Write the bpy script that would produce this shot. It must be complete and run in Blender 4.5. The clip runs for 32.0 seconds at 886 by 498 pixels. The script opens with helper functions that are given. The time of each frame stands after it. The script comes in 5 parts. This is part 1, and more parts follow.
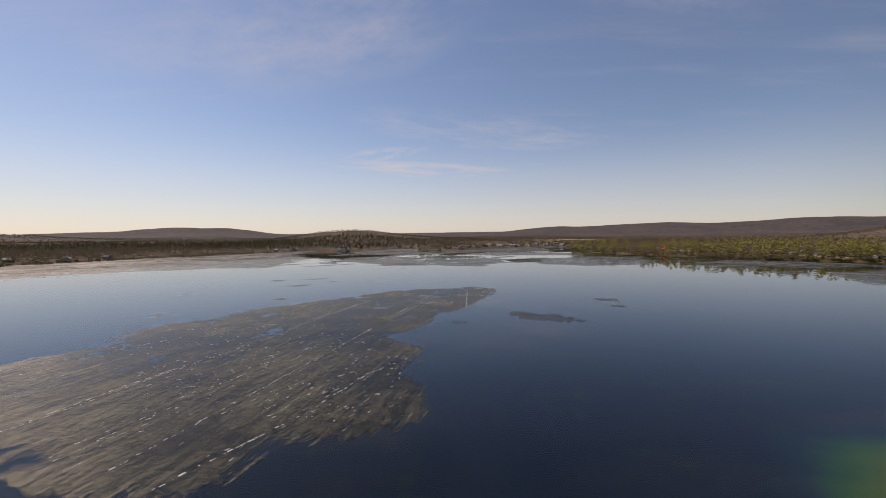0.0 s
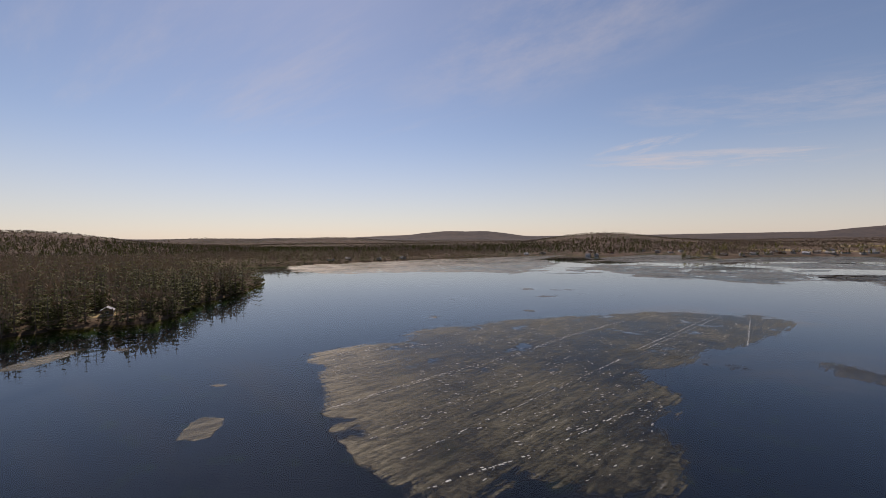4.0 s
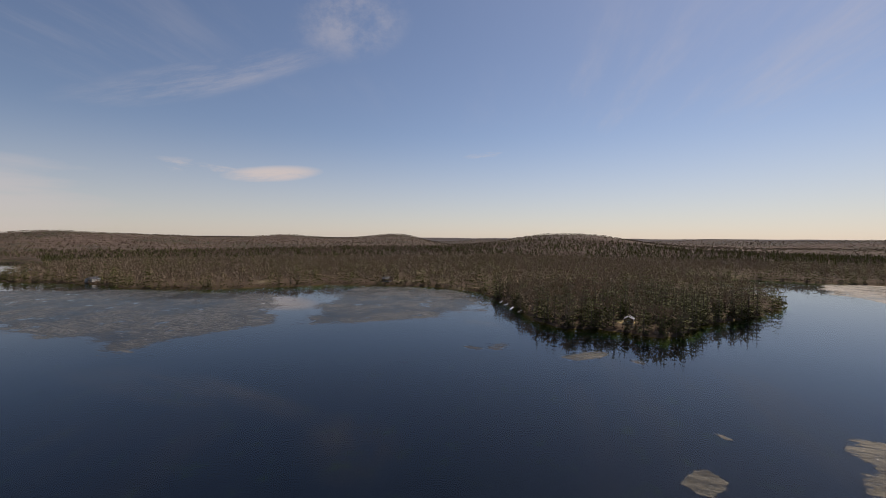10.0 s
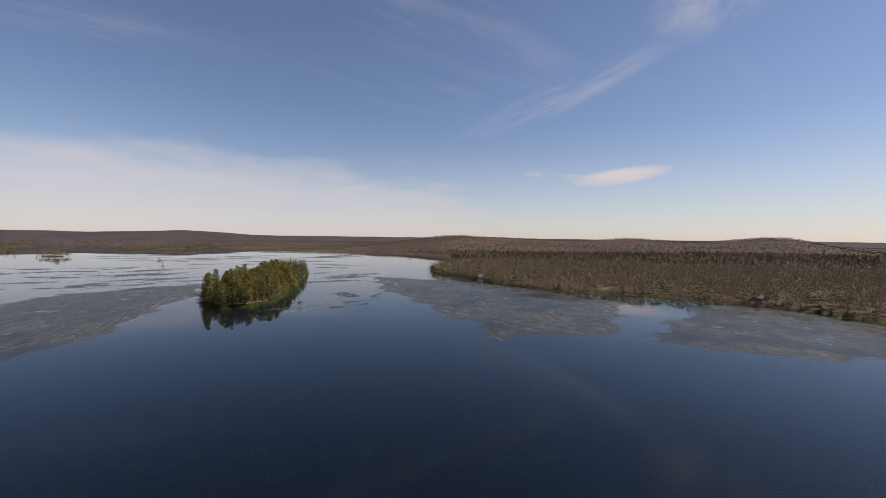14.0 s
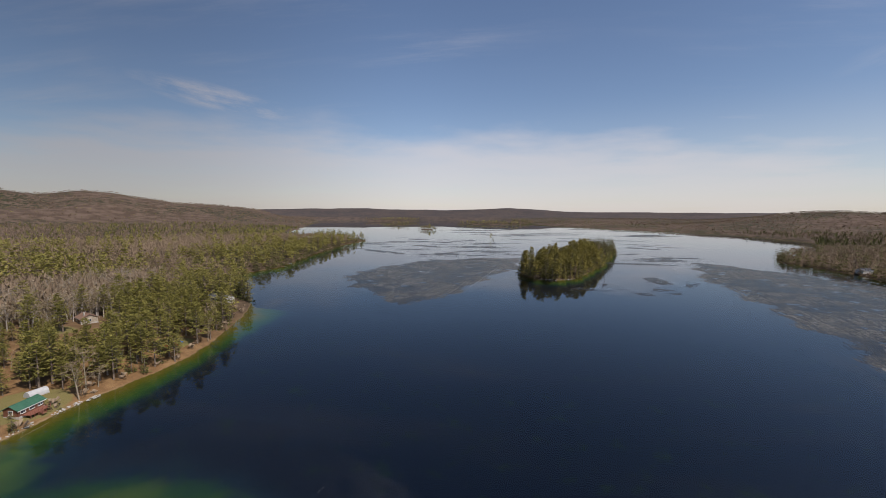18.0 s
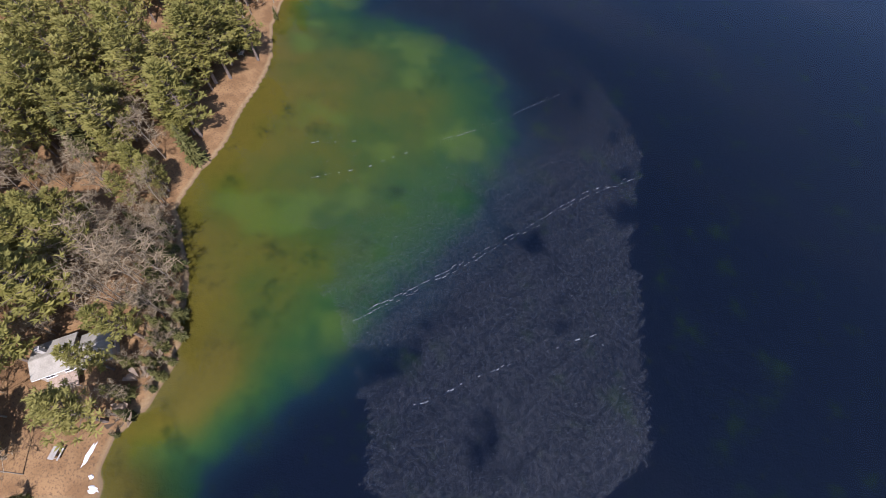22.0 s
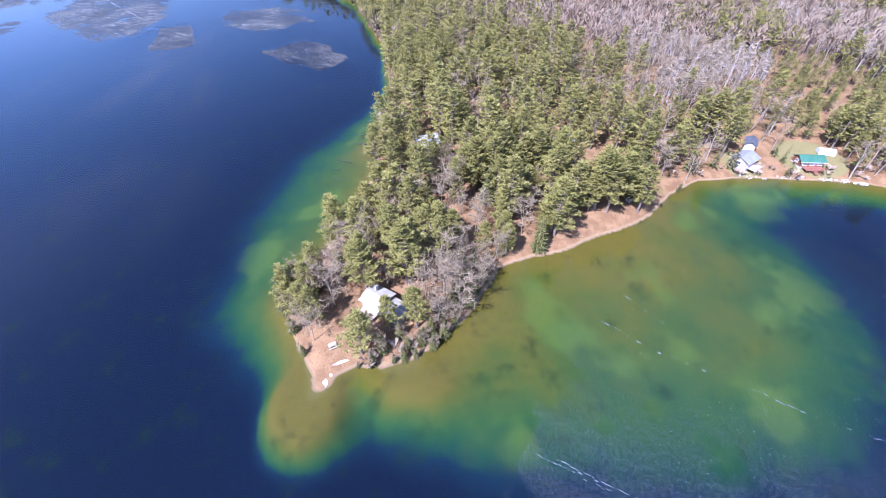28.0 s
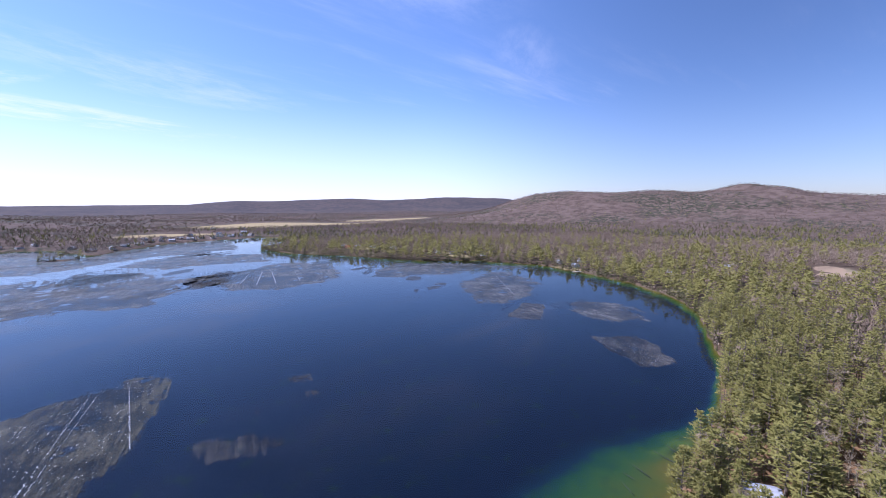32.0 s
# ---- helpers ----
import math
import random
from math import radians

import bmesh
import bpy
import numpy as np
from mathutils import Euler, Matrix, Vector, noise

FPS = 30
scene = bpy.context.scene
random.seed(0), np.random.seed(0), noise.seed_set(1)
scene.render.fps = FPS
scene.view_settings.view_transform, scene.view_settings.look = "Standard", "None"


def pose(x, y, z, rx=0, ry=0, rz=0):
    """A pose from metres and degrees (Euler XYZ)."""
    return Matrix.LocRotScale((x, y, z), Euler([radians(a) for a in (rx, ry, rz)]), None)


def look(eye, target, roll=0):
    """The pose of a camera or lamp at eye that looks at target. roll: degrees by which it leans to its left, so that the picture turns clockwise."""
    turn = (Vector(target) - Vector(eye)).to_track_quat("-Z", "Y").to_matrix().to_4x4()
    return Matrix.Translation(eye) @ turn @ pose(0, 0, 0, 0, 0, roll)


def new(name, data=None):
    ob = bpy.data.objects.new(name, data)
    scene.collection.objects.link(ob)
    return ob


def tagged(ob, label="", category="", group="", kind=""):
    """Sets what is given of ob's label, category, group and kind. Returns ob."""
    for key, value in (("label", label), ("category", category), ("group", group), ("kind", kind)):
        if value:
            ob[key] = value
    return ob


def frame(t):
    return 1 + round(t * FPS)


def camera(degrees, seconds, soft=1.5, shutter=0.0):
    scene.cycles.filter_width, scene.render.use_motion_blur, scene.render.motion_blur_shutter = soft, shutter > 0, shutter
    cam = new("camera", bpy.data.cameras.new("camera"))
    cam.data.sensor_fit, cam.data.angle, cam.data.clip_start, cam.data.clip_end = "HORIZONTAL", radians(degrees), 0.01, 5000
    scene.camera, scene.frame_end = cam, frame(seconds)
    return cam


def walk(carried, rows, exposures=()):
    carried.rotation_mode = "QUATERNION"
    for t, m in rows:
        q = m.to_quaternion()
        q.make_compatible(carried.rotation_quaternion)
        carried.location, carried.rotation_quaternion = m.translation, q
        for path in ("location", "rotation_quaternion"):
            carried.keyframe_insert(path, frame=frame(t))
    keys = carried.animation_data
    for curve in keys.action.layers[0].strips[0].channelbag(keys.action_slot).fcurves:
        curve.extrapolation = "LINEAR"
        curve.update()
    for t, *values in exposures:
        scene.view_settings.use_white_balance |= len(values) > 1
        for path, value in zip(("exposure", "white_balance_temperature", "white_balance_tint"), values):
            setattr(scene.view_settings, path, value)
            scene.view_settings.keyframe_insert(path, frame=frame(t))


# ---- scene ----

# ================= camera =================
cam = camera(94.4, 32.0, 0.7)

# seconds, place in metres, heading (degrees, counter-clockwise from +y), pitch, lean
PATH = [
    (0, -5.40, -1.11, 31.96, 2.13, -1.72, -0.50),
    (0.5, -5.56, -1.20, 32.79, 6.28, -1.71, -0.58),
    (1, -5.63, -1.27, 33.61, 10.43, -1.60, -0.52),
    (1.5, -5.65, -1.38, 34.45, 14.59, -1.48, -0.53),
    (2, -5.61, -1.48, 35.34, 18.34, -1.44, -0.58),
    (2.5, -5.54, -1.51, 36.27, 22.11, -1.38, -0.64),
    (3, -5.43, -1.46, 37.25, 26.58, -1.36, -0.67),
    (3.5, -5.24, -1.50, 38.28, 31.30, -1.29, -0.60),
    (4, -4.70, -1.90, 39.52, 35.81, -1.26, -0.50),
    (4.5, -3.91, -2.56, 40.89, 40.18, -1.28, -0.39),
    (5, -3.09, -3.25, 42.29, 44.60, -1.31, -0.26),
    (5.5, -2.48, -3.74, 43.59, 49.28, -1.34, -0.12),
    (6, -2.15, -3.90, 44.73, 54.24, -1.35, 0.04),
    (6.5, -1.82, -4.00, 45.85, 59.18, -1.39, 0.13),
    (7, -1.50, -4.04, 46.95, 64.63, -1.40, 0.11),
    (7.5, -1.22, -4.07, 48.02, 70.31, -1.41, 0.16),
    (8, -0.95, -4.11, 49.08, 76.37, -1.44, 0.24),
    (8.5, -0.68, -4.17, 50.12, 82.33, -1.43, 0.40),
    (9, -0.40, -4.29, 51.15, 88.06, -1.37, 0.35),
    (9.5, -0.06, -4.47, 52.14, 93.86, -1.30, 0.39),
    (10, 0.38, -4.60, 53.07, 99.50, -1.34, 0.41),
    (10.5, 0.85, -4.67, 53.91, 104.97, -1.35, 0.41),
    (11, 1.29, -4.72, 54.66, 110.63, -1.37, 0.61),
    (11.5, 1.62, -4.82, 55.34, 116.22, -1.40, 0.68),
    (12, 1.83, -4.95, 55.96, 121.79, -1.45, 0.78),
    (12.5, 1.96, -5.06, 56.52, 127.55, -1.53, 0.65),
    (13, 2.06, -5.07, 57.06, 133.14, -1.44, 0.61),
    (13.5, 2.13, -4.95, 57.61, 138.95, -1.43, 0.63),
    (14, 2.23, -4.66, 58.18, 144.99, -1.41, 0.72),
    (14.5, 2.37, -4.13, 58.80, 150.16, -1.43, 0.71),
    (15, 2.54, -3.38, 59.45, 155.79, -1.46, 0.73),
    (15.5, 2.69, -2.51, 60.12, 161.00, -1.51, 0.65),
    (16, 2.67, -1.40, 60.81, 166.30, -1.12, 0.56),
    (16.5, 2.52, -0.18, 61.54, 171.72, -0.65, 0.51),
    (17, 2.33, 0.96, 62.31, 176.99, -0.74, 0.47),
    (17.5, 2.19, 1.78, 63.14, 181.86, -2.04, 0.44),
    (18, 2.16, 2.21, 64.03, 186.32, -5.18, 0.42),
    (18.5, 2.15, 2.51, 64.94, 191.12, -10.55, 0.41),
    (19, 2.15, 2.65, 65.86, 195.98, -17.65, 0.31),
    (19.5, 2.15, 2.61, 66.79, 200.41, -26.15, 0.21),
    (20, 2.15, 2.45, 67.75, 204.84, -36.14, 0.01),
    (20.5, 2.10, 2.37, 68.74, 209.31, -46.91, -0.02),
    (21, 2.06, 2.39, 69.71, 213.77, -55.70, -0.04),
    (21.5, 2.03, 2.54, 70.62, 217.75, -59.46, -0.10),
    (22, 1.97, 2.78, 71.52, 221.94, -59.19, -0.07),
    (22.5, 1.88, 3.05, 72.48, 226.22, -55.96, -0.08),
    (23, 1.75, 3.28, 73.53, 229.96, -50.51, 0.02),
    (23.5, 1.70, 3.42, 74.67, 233.90, -44.61, 0.24),
    (24, 1.81, 3.42, 75.86, 238.60, -40.68, 0.30),
    (24.5, 2.01, 3.34, 77.05, 243.46, -39.97, 0.25),
    (25, 2.25, 3.27, 78.19, 248.84, -42.47, 0.11),
    (25.5, 2.44, 3.31, 79.20, 253.86, -46.84, -0.13),
    (26, 2.43, 3.85, 79.63, 258.50, -50.34, -0.38),
    (26.5, 2.24, 4.75, 79.64, 263.02, -52.07, -0.58),
    (27, 1.92, 5.67, 79.54, 267.64, -51.63, -0.69),
    (27.5, 1.51, 6.32, 79.66, 272.58, -48.68, -0.67),
    (28, 1.07, 6.51, 80.18, 277.81, -43.17, -0.56),
    (28.5, 0.66, 6.55, 80.79, 282.39, -36.20, -0.54),
    (29, 0.27, 6.44, 81.52, 286.56, -28.65, -0.33),
    (29.5, -0.06, 6.10, 82.37, 291.55, -21.74, -0.28),
    (30, -0.35, 5.60, 83.33, 296.90, -16.60, -0.23),
    (30.5, -0.69, 5.02, 84.39, 302.45, -12.80, -0.32),
    (31, -1.11, 4.45, 85.54, 308.17, -10.01, -0.31),
    (31.5, -1.56, 4.06, 86.75, 314.48, -7.85, -0.19),
    (32, -2.05, 3.79, 87.99, 320.84, -6.28, -0.16),
]


def aimed(x, y, z, heading, pitch, lean):
    h, p = radians(heading), radians(pitch)
    return look((x, y, z), (x - 9 * math.sin(h) * math.cos(p), y + 9 * math.cos(h) * math.cos(p), z + 9 * math.sin(p)), lean)


# seconds, stops, white balance
EXPOSURES = [(0.0, -0.05, 7200, 22), (3.5, -0.1, 7200, 22), (6.0, -0.25, 7300, 21), (9.0, -0.25, 7200, 20), (13.0, -0.05, 6800, 19), (17.5, 0.05, 6700, 17), (19.0, 0.08, 6700, 15),
             (21.0, 0.52, 6400, 19), (23.0, 1.1, 5400, 29), (25.5, 1.45, 5000, 33), (27.5, 1.65, 5000, 33), (28.5, 1.85, 4950, 32), (29.5, 1.58, 4950, 32), (30.5, 1.18, 5050, 32), (32.0, 0.85, 5200, 30)]
walk(cam, [(t, aimed(*row)) for t, *row in PATH], EXPOSURES)

# ================= sky and sun =================
SUN_HEADING, SUN_HEIGHT = 56.0, 50.0


def way(heading, height=0.0):
    h, e = radians(heading), radians(height)
    return Vector((-math.sin(h) * math.cos(e), math.cos(h) * math.cos(e), math.sin(e)))


sun = new("sun", bpy.data.lights.new("sun", "SUN"))
sun.data.energy, sun.data.angle, sun.data.color = 4.9, radians(0.53), (1.0, 0.95, 0.87)
sun.matrix_world = look(way(SUN_HEADING, SUN_HEIGHT) * 100, (0, 0, 0))


class Nodes:
    """A short way to write a node tree."""

    def __init__(self, tree):
        self.tree = tree
        tree.nodes.clear()

    def add(self, kind, inputs=(), **settings):
        node = self.tree.nodes.new(kind)
        for key, value in settings.items():
            setattr(node, key, value)
        for key, value in dict(inputs).items():
            socket = node.inputs[key]
            if isinstance(value, bpy.types.NodeSocket):
                self.tree.links.new(value, socket)
            else:
                socket.default_value = value
        return node

    def math(self, op, a, b=0.0, c=0.0, clamp=False):
        return self.add("ShaderNodeMath", {0: a, 1: b, 2: c}, operation=op, use_clamp=clamp).outputs[0]

    def vec(self, op, a, b=(0, 0, 0)):
        node = self.add("ShaderNodeVectorMath", {0: a, 1: b}, operation=op)
        return node.outputs["Value"] if op == "DOT_PRODUCT" else node.outputs[0]

    def noise(self, at, scale, detail=4.0, rough=0.55):
        return self.add("ShaderNodeTexNoise", {"Vector": at, "Scale": scale, "Detail": detail, "Roughness": rough}).outputs["Fac"]

    def range(self, value, a, b, to_a=0.0, to_b=1.0):
        return self.add("ShaderNodeMapRange", {"Value": value, "From Min": a, "From Max": b, "To Min": to_a, "To Max": to_b}, interpolation_type="SMOOTHSTEP").outputs[0]

    def mix(self, factor, a, b):
        node = self.add("ShaderNodeMix", data_type="RGBA")
        for n, value in ((0, factor), (6, a), (7, b)):
            if isinstance(value, bpy.types.NodeSocket):
                self.tree.links.new(value, node.inputs[n])
            else:
                node.inputs[n].default_value = (*value, 1) if isinstance(value, tuple) else value
        return node.outputs[2]

    def ramp(self, value, stops):
        node = self.add("ShaderNodeValToRGB", {"Fac": value})
        el = node.color_ramp.elements
        while len(el) < len(stops):
            el.new(0.5)
        for e, (at, colour) in zip(el, stops):
            e.position, e.color = at, (*colour, 1)
        return node.outputs["Color"]


world = bpy.data.worlds.new("world")
scene.world = world
world.use_nodes = True
N = Nodes(world.node_tree)
sky = N.add("ShaderNodeTexSky", sky_type="NISHITA", sun_disc=False, sun_elevation=radians(SUN_HEIGHT),
            sun_rotation=radians(360 - SUN_HEADING), altitude=300.0, air_density=1.0, dust_density=0.4, ozone_density=3.0)
ray = N.add("ShaderNodeTexCoord").outputs["Generated"]
xyz = N.add("ShaderNodeSeparateXYZ", {0: ray})
up = N.math("MAXIMUM", xyz.outputs[2], 0.0)
# high cloud: a flat layer seen from below, a wide bank low in the south and thin haze round the horizon
over = N.math("DIVIDE", 1.0, N.math("ADD", up, 0.09))
layer = N.add("ShaderNodeCombineXYZ", {0: N.math("MULTIPLY", xyz.outputs[0], over), 1: N.math("MULTIPLY", xyz.outputs[1], over)}).outputs[0]
streak = N.add("ShaderNodeMapping", {"Vector": layer, "Rotation": (0, 0, radians(35)), "Scale": (0.30, 1.5, 1.0)}).outputs[0]
wisps = N.noise(streak, 1.5, 8.0, 0.66)
wisps = N.math("MULTIPLY", N.range(wisps, 0.46, 0.82), N.range(N.noise(layer, 0.45, 3.0), 0.40, 0.62))
bank_way = N.vec("DOT_PRODUCT", ray, tuple(way(190)))
edge = N.math("MULTIPLY_ADD", N.noise(layer, 0.9, 6.0, 0.55), 0.16, -0.085)
top = N.math("ADD", N.range(bank_way, 0.35, 0.98, 0.070, 0.185), edge)
bank = N.math("MULTIPLY", N.range(N.math("SUBTRACT", top, up), -0.035, 0.07), N.range(bank_way, 0.36, 0.75))
bank = N.math("MULTIPLY", bank, N.range(N.noise(layer, 0.7, 3.0), 0.3, 0.6, 0.85, 1.0))
# single clouds: heading, height, half length and half width in degrees, tilt, strength
azimuth = N.math("ARCTAN2", N.math("MULTIPLY", xyz.outputs[0], -1.0), xyz.outputs[1])
elevation = N.math("ARCSINE", xyz.outputs[2])
single = None
for head, high, long, wide, tilt, strength in ((122, 8.2, 7.5, 1.3, 6, 1.0), (128, 8.0, 10, 1.6, -4, 0.8), (112, 27, 9, 5, 10, 0.34), (128, 19, 19, 2.4, 20, 0.30), (94, 11.5, 3.5, 0.45, 5, 0.5), (102, 6.6, 3.5, 0.5, 6, 0.55),
                                               (3, 9.0, 20, 1.6, -3, 0.7), (10, 11.3, 8, 1.2, 10, 0.6), (-4, 5.5, 32, 4.0, 2, 0.6), (214, 13, 11, 1.8, -8, 0.55), (-4, 14, 22, 3.0, -6, 0.36), (-50, 18, 6, 5, -35, 0.15), (20, 26, 30, 9, 12, 0.3), (-30, 30, 26, 8, -15, 0.25)):
    da = N.math("SUBTRACT", azimuth, (radians(head) + math.pi) % (2 * math.pi) - math.pi)
    de = N.math("SUBTRACT", elevation, radians(high))
    c, k = math.cos(radians(tilt)), math.sin(radians(tilt))
    u = N.math("MULTIPLY", N.math("MULTIPLY_ADD", da, -c, N.math("MULTIPLY", de, k)), 1 / radians(long))
    v = N.math("MULTIPLY", N.math("MULTIPLY_ADD", da, k, N.math("MULTIPLY", de, c)), 1 / radians(wide))
    far_off = N.math("ADD", N.math("MULTIPLY", u, u), N.math("MULTIPLY", v, v))
    grain = N.noise(N.add("ShaderNodeCombineXYZ", {0: N.math("MULTIPLY_ADD", u, 1.4, head), 1: N.math("MULTIPLY", v, 1.1), 2: high}).outputs[0], 1.0, 9.0, 0.68)
    shape = N.math("MULTIPLY", N.math("MULTIPLY", N.range(far_off, 1.0, 0.0), N.range(grain, 0.36 if strength < 0.9 else 0.12, 0.72 if strength < 0.9 else 0.55)), strength)
    single = shape if single is None else N.math("MAXIMUM", single, shape)
haze = N.math("MULTIPLY", N.range(up, 0.26, -0.02, 0.0, 0.50), N.range(N.vec("DOT_PRODUCT", ray, tuple(way(SUN_HEADING))), -0.9, 0.35, 0.25, 1.0))
cloud = N.math("MAXIMUM", N.math("MAXIMUM", single, N.math("MULTIPLY", wisps, 0.32)), N.math("MAXIMUM", N.math("MULTIPLY", bank, 0.66), haze))
tone = N.mix(cloud, sky.outputs[0], (6.3, 6.2, 6.3))
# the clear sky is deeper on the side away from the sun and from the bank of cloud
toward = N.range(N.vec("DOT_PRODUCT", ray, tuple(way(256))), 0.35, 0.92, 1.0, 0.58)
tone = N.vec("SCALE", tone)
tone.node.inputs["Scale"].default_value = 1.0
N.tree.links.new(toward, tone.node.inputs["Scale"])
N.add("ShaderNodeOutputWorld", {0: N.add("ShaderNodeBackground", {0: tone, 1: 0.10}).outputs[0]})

# ================= materials =================


def material(name):
    m = bpy.data.materials.new(name)
    m.use_nodes = True
    return m, Nodes(m.node_tree)


def finish(n, colour, rough=0.9, bump=None, strength=0.4, distance=0.1, metal=0.0, specular=0.3):
    inputs = {"Base Color": colour if isinstance(colour, bpy.types.NodeSocket) else (*colour, 1), "Roughness": rough, "Metallic": metal, "Specular IOR Level": specular}
    if bump is not None:
        inputs["Normal"] = n.add("ShaderNodeBump", {"Height": bump, "Strength": strength, "Distance": distance}).outputs[0]
    n.add("ShaderNodeOutputMaterial", {0: n.add("ShaderNodeBsdfPrincipled", inputs).outputs[0]})


def place(n):
    return n.add("ShaderNodeNewGeometry").outputs["Position"]


def plain(name, a, b, scale=3.0, rough=0.8, metal=0.0, bump=0.25):
    """A painted or raw surface in two close tones."""
    m, n = material(name)
    at = n.add("ShaderNodeTexCoord").outputs["Object"]
    coarse, fine = n.noise(at, scale), n.noise(at, scale * 9, 3.0)
    finish(n, n.mix(n.range(n.math("ADD", n.math("MULTIPLY", coarse, 0.6), n.math("MULTIPLY", fine, 0.4)), 0.3, 0.7), a, b), rough, fine, bump, 0.03, metal)
    return m


def foliage(name, a, b, c, size=0.12, through_light=0.3):
    """Leaves, needles or twigs: tones that shift from tree to tree and within a tree."""
    m, n = material(name)
    at = place(n)
    each = n.add("ShaderNodeNewGeometry").outputs["Random Per Island"]
    tree = n.add("ShaderNodeObjectInfo").outputs["Random"]
    wide = n.noise(at, size, 2.0)
    mixed = n.mix(n.range(wide, 0.35, 0.65), a, b)
    mixed = n.mix(n.math("MULTIPLY", n.math("ADD", each, tree), 0.45), mixed, c)
    leaf = n.add("ShaderNodeBsdfPrincipled", {"Base Color": mixed, "Roughness": 0.75, "Specular IOR Level": 0.15}).outputs[0]
    glow = n.add("ShaderNodeBsdfTranslucent", {"Color": mixed}).outputs[0]
    n.add("ShaderNodeOutputMaterial", {0: n.add("ShaderNodeMixShader", {0: through_light, 1: leaf, 2: glow}).outputs[0]})
    return m


PINE = foliage("pine_needles", (0.128, 0.126, 0.031), (0.178, 0.169, 0.041), (0.255, 0.226, 0.068))
ISLE = foliage("island_needles", (0.140, 0.125, 0.028), (0.190, 0.165, 0.040), (0.26, 0.22, 0.068))
PALE_STAND = foliage("pale_birch_twigs", (0.27, 0.215, 0.145), (0.32, 0.26, 0.180), (0.38, 0.315, 0.225), 0.08)
SPRUCE = foliage("spruce_needles", (0.040, 0.046, 0.015), (0.078, 0.080, 0.024), (0.13, 0.122, 0.038), 0.12, 0.15)
TWIG = foliage("bare_twigs", (0.135, 0.094, 0.060), (0.205, 0.148, 0.098), (0.275, 0.212, 0.150), 0.022, 0.1)
FAR_TWIG = foliage("far_bare_twigs", (0.105, 0.074, 0.050), (0.150, 0.108, 0.075), (0.20, 0.150, 0.108), 0.022, 0.05)
OLIVE = foliage("olive_twigs", (0.16, 0.135, 0.050), (0.21, 0.175, 0.075), (0.26, 0.215, 0.12), 0.3)
BIRCH = foliage("pale_twigs", (0.190, 0.144, 0.086), (0.240, 0.184, 0.112), (0.310, 0.246, 0.158), 0.08)
BARK = plain("bark", (0.10, 0.075, 0.055), (0.19, 0.15, 0.12), 2.0, 0.95)
GREY_BARK = plain("grey_bark", (0.16, 0.132, 0.094), (0.27, 0.228, 0.168), 1.5, 0.9)
PALE_BARK = plain("birch_bark", (0.20, 0.175, 0.155), (0.38, 0.345, 0.31), 1.5, 0.85)


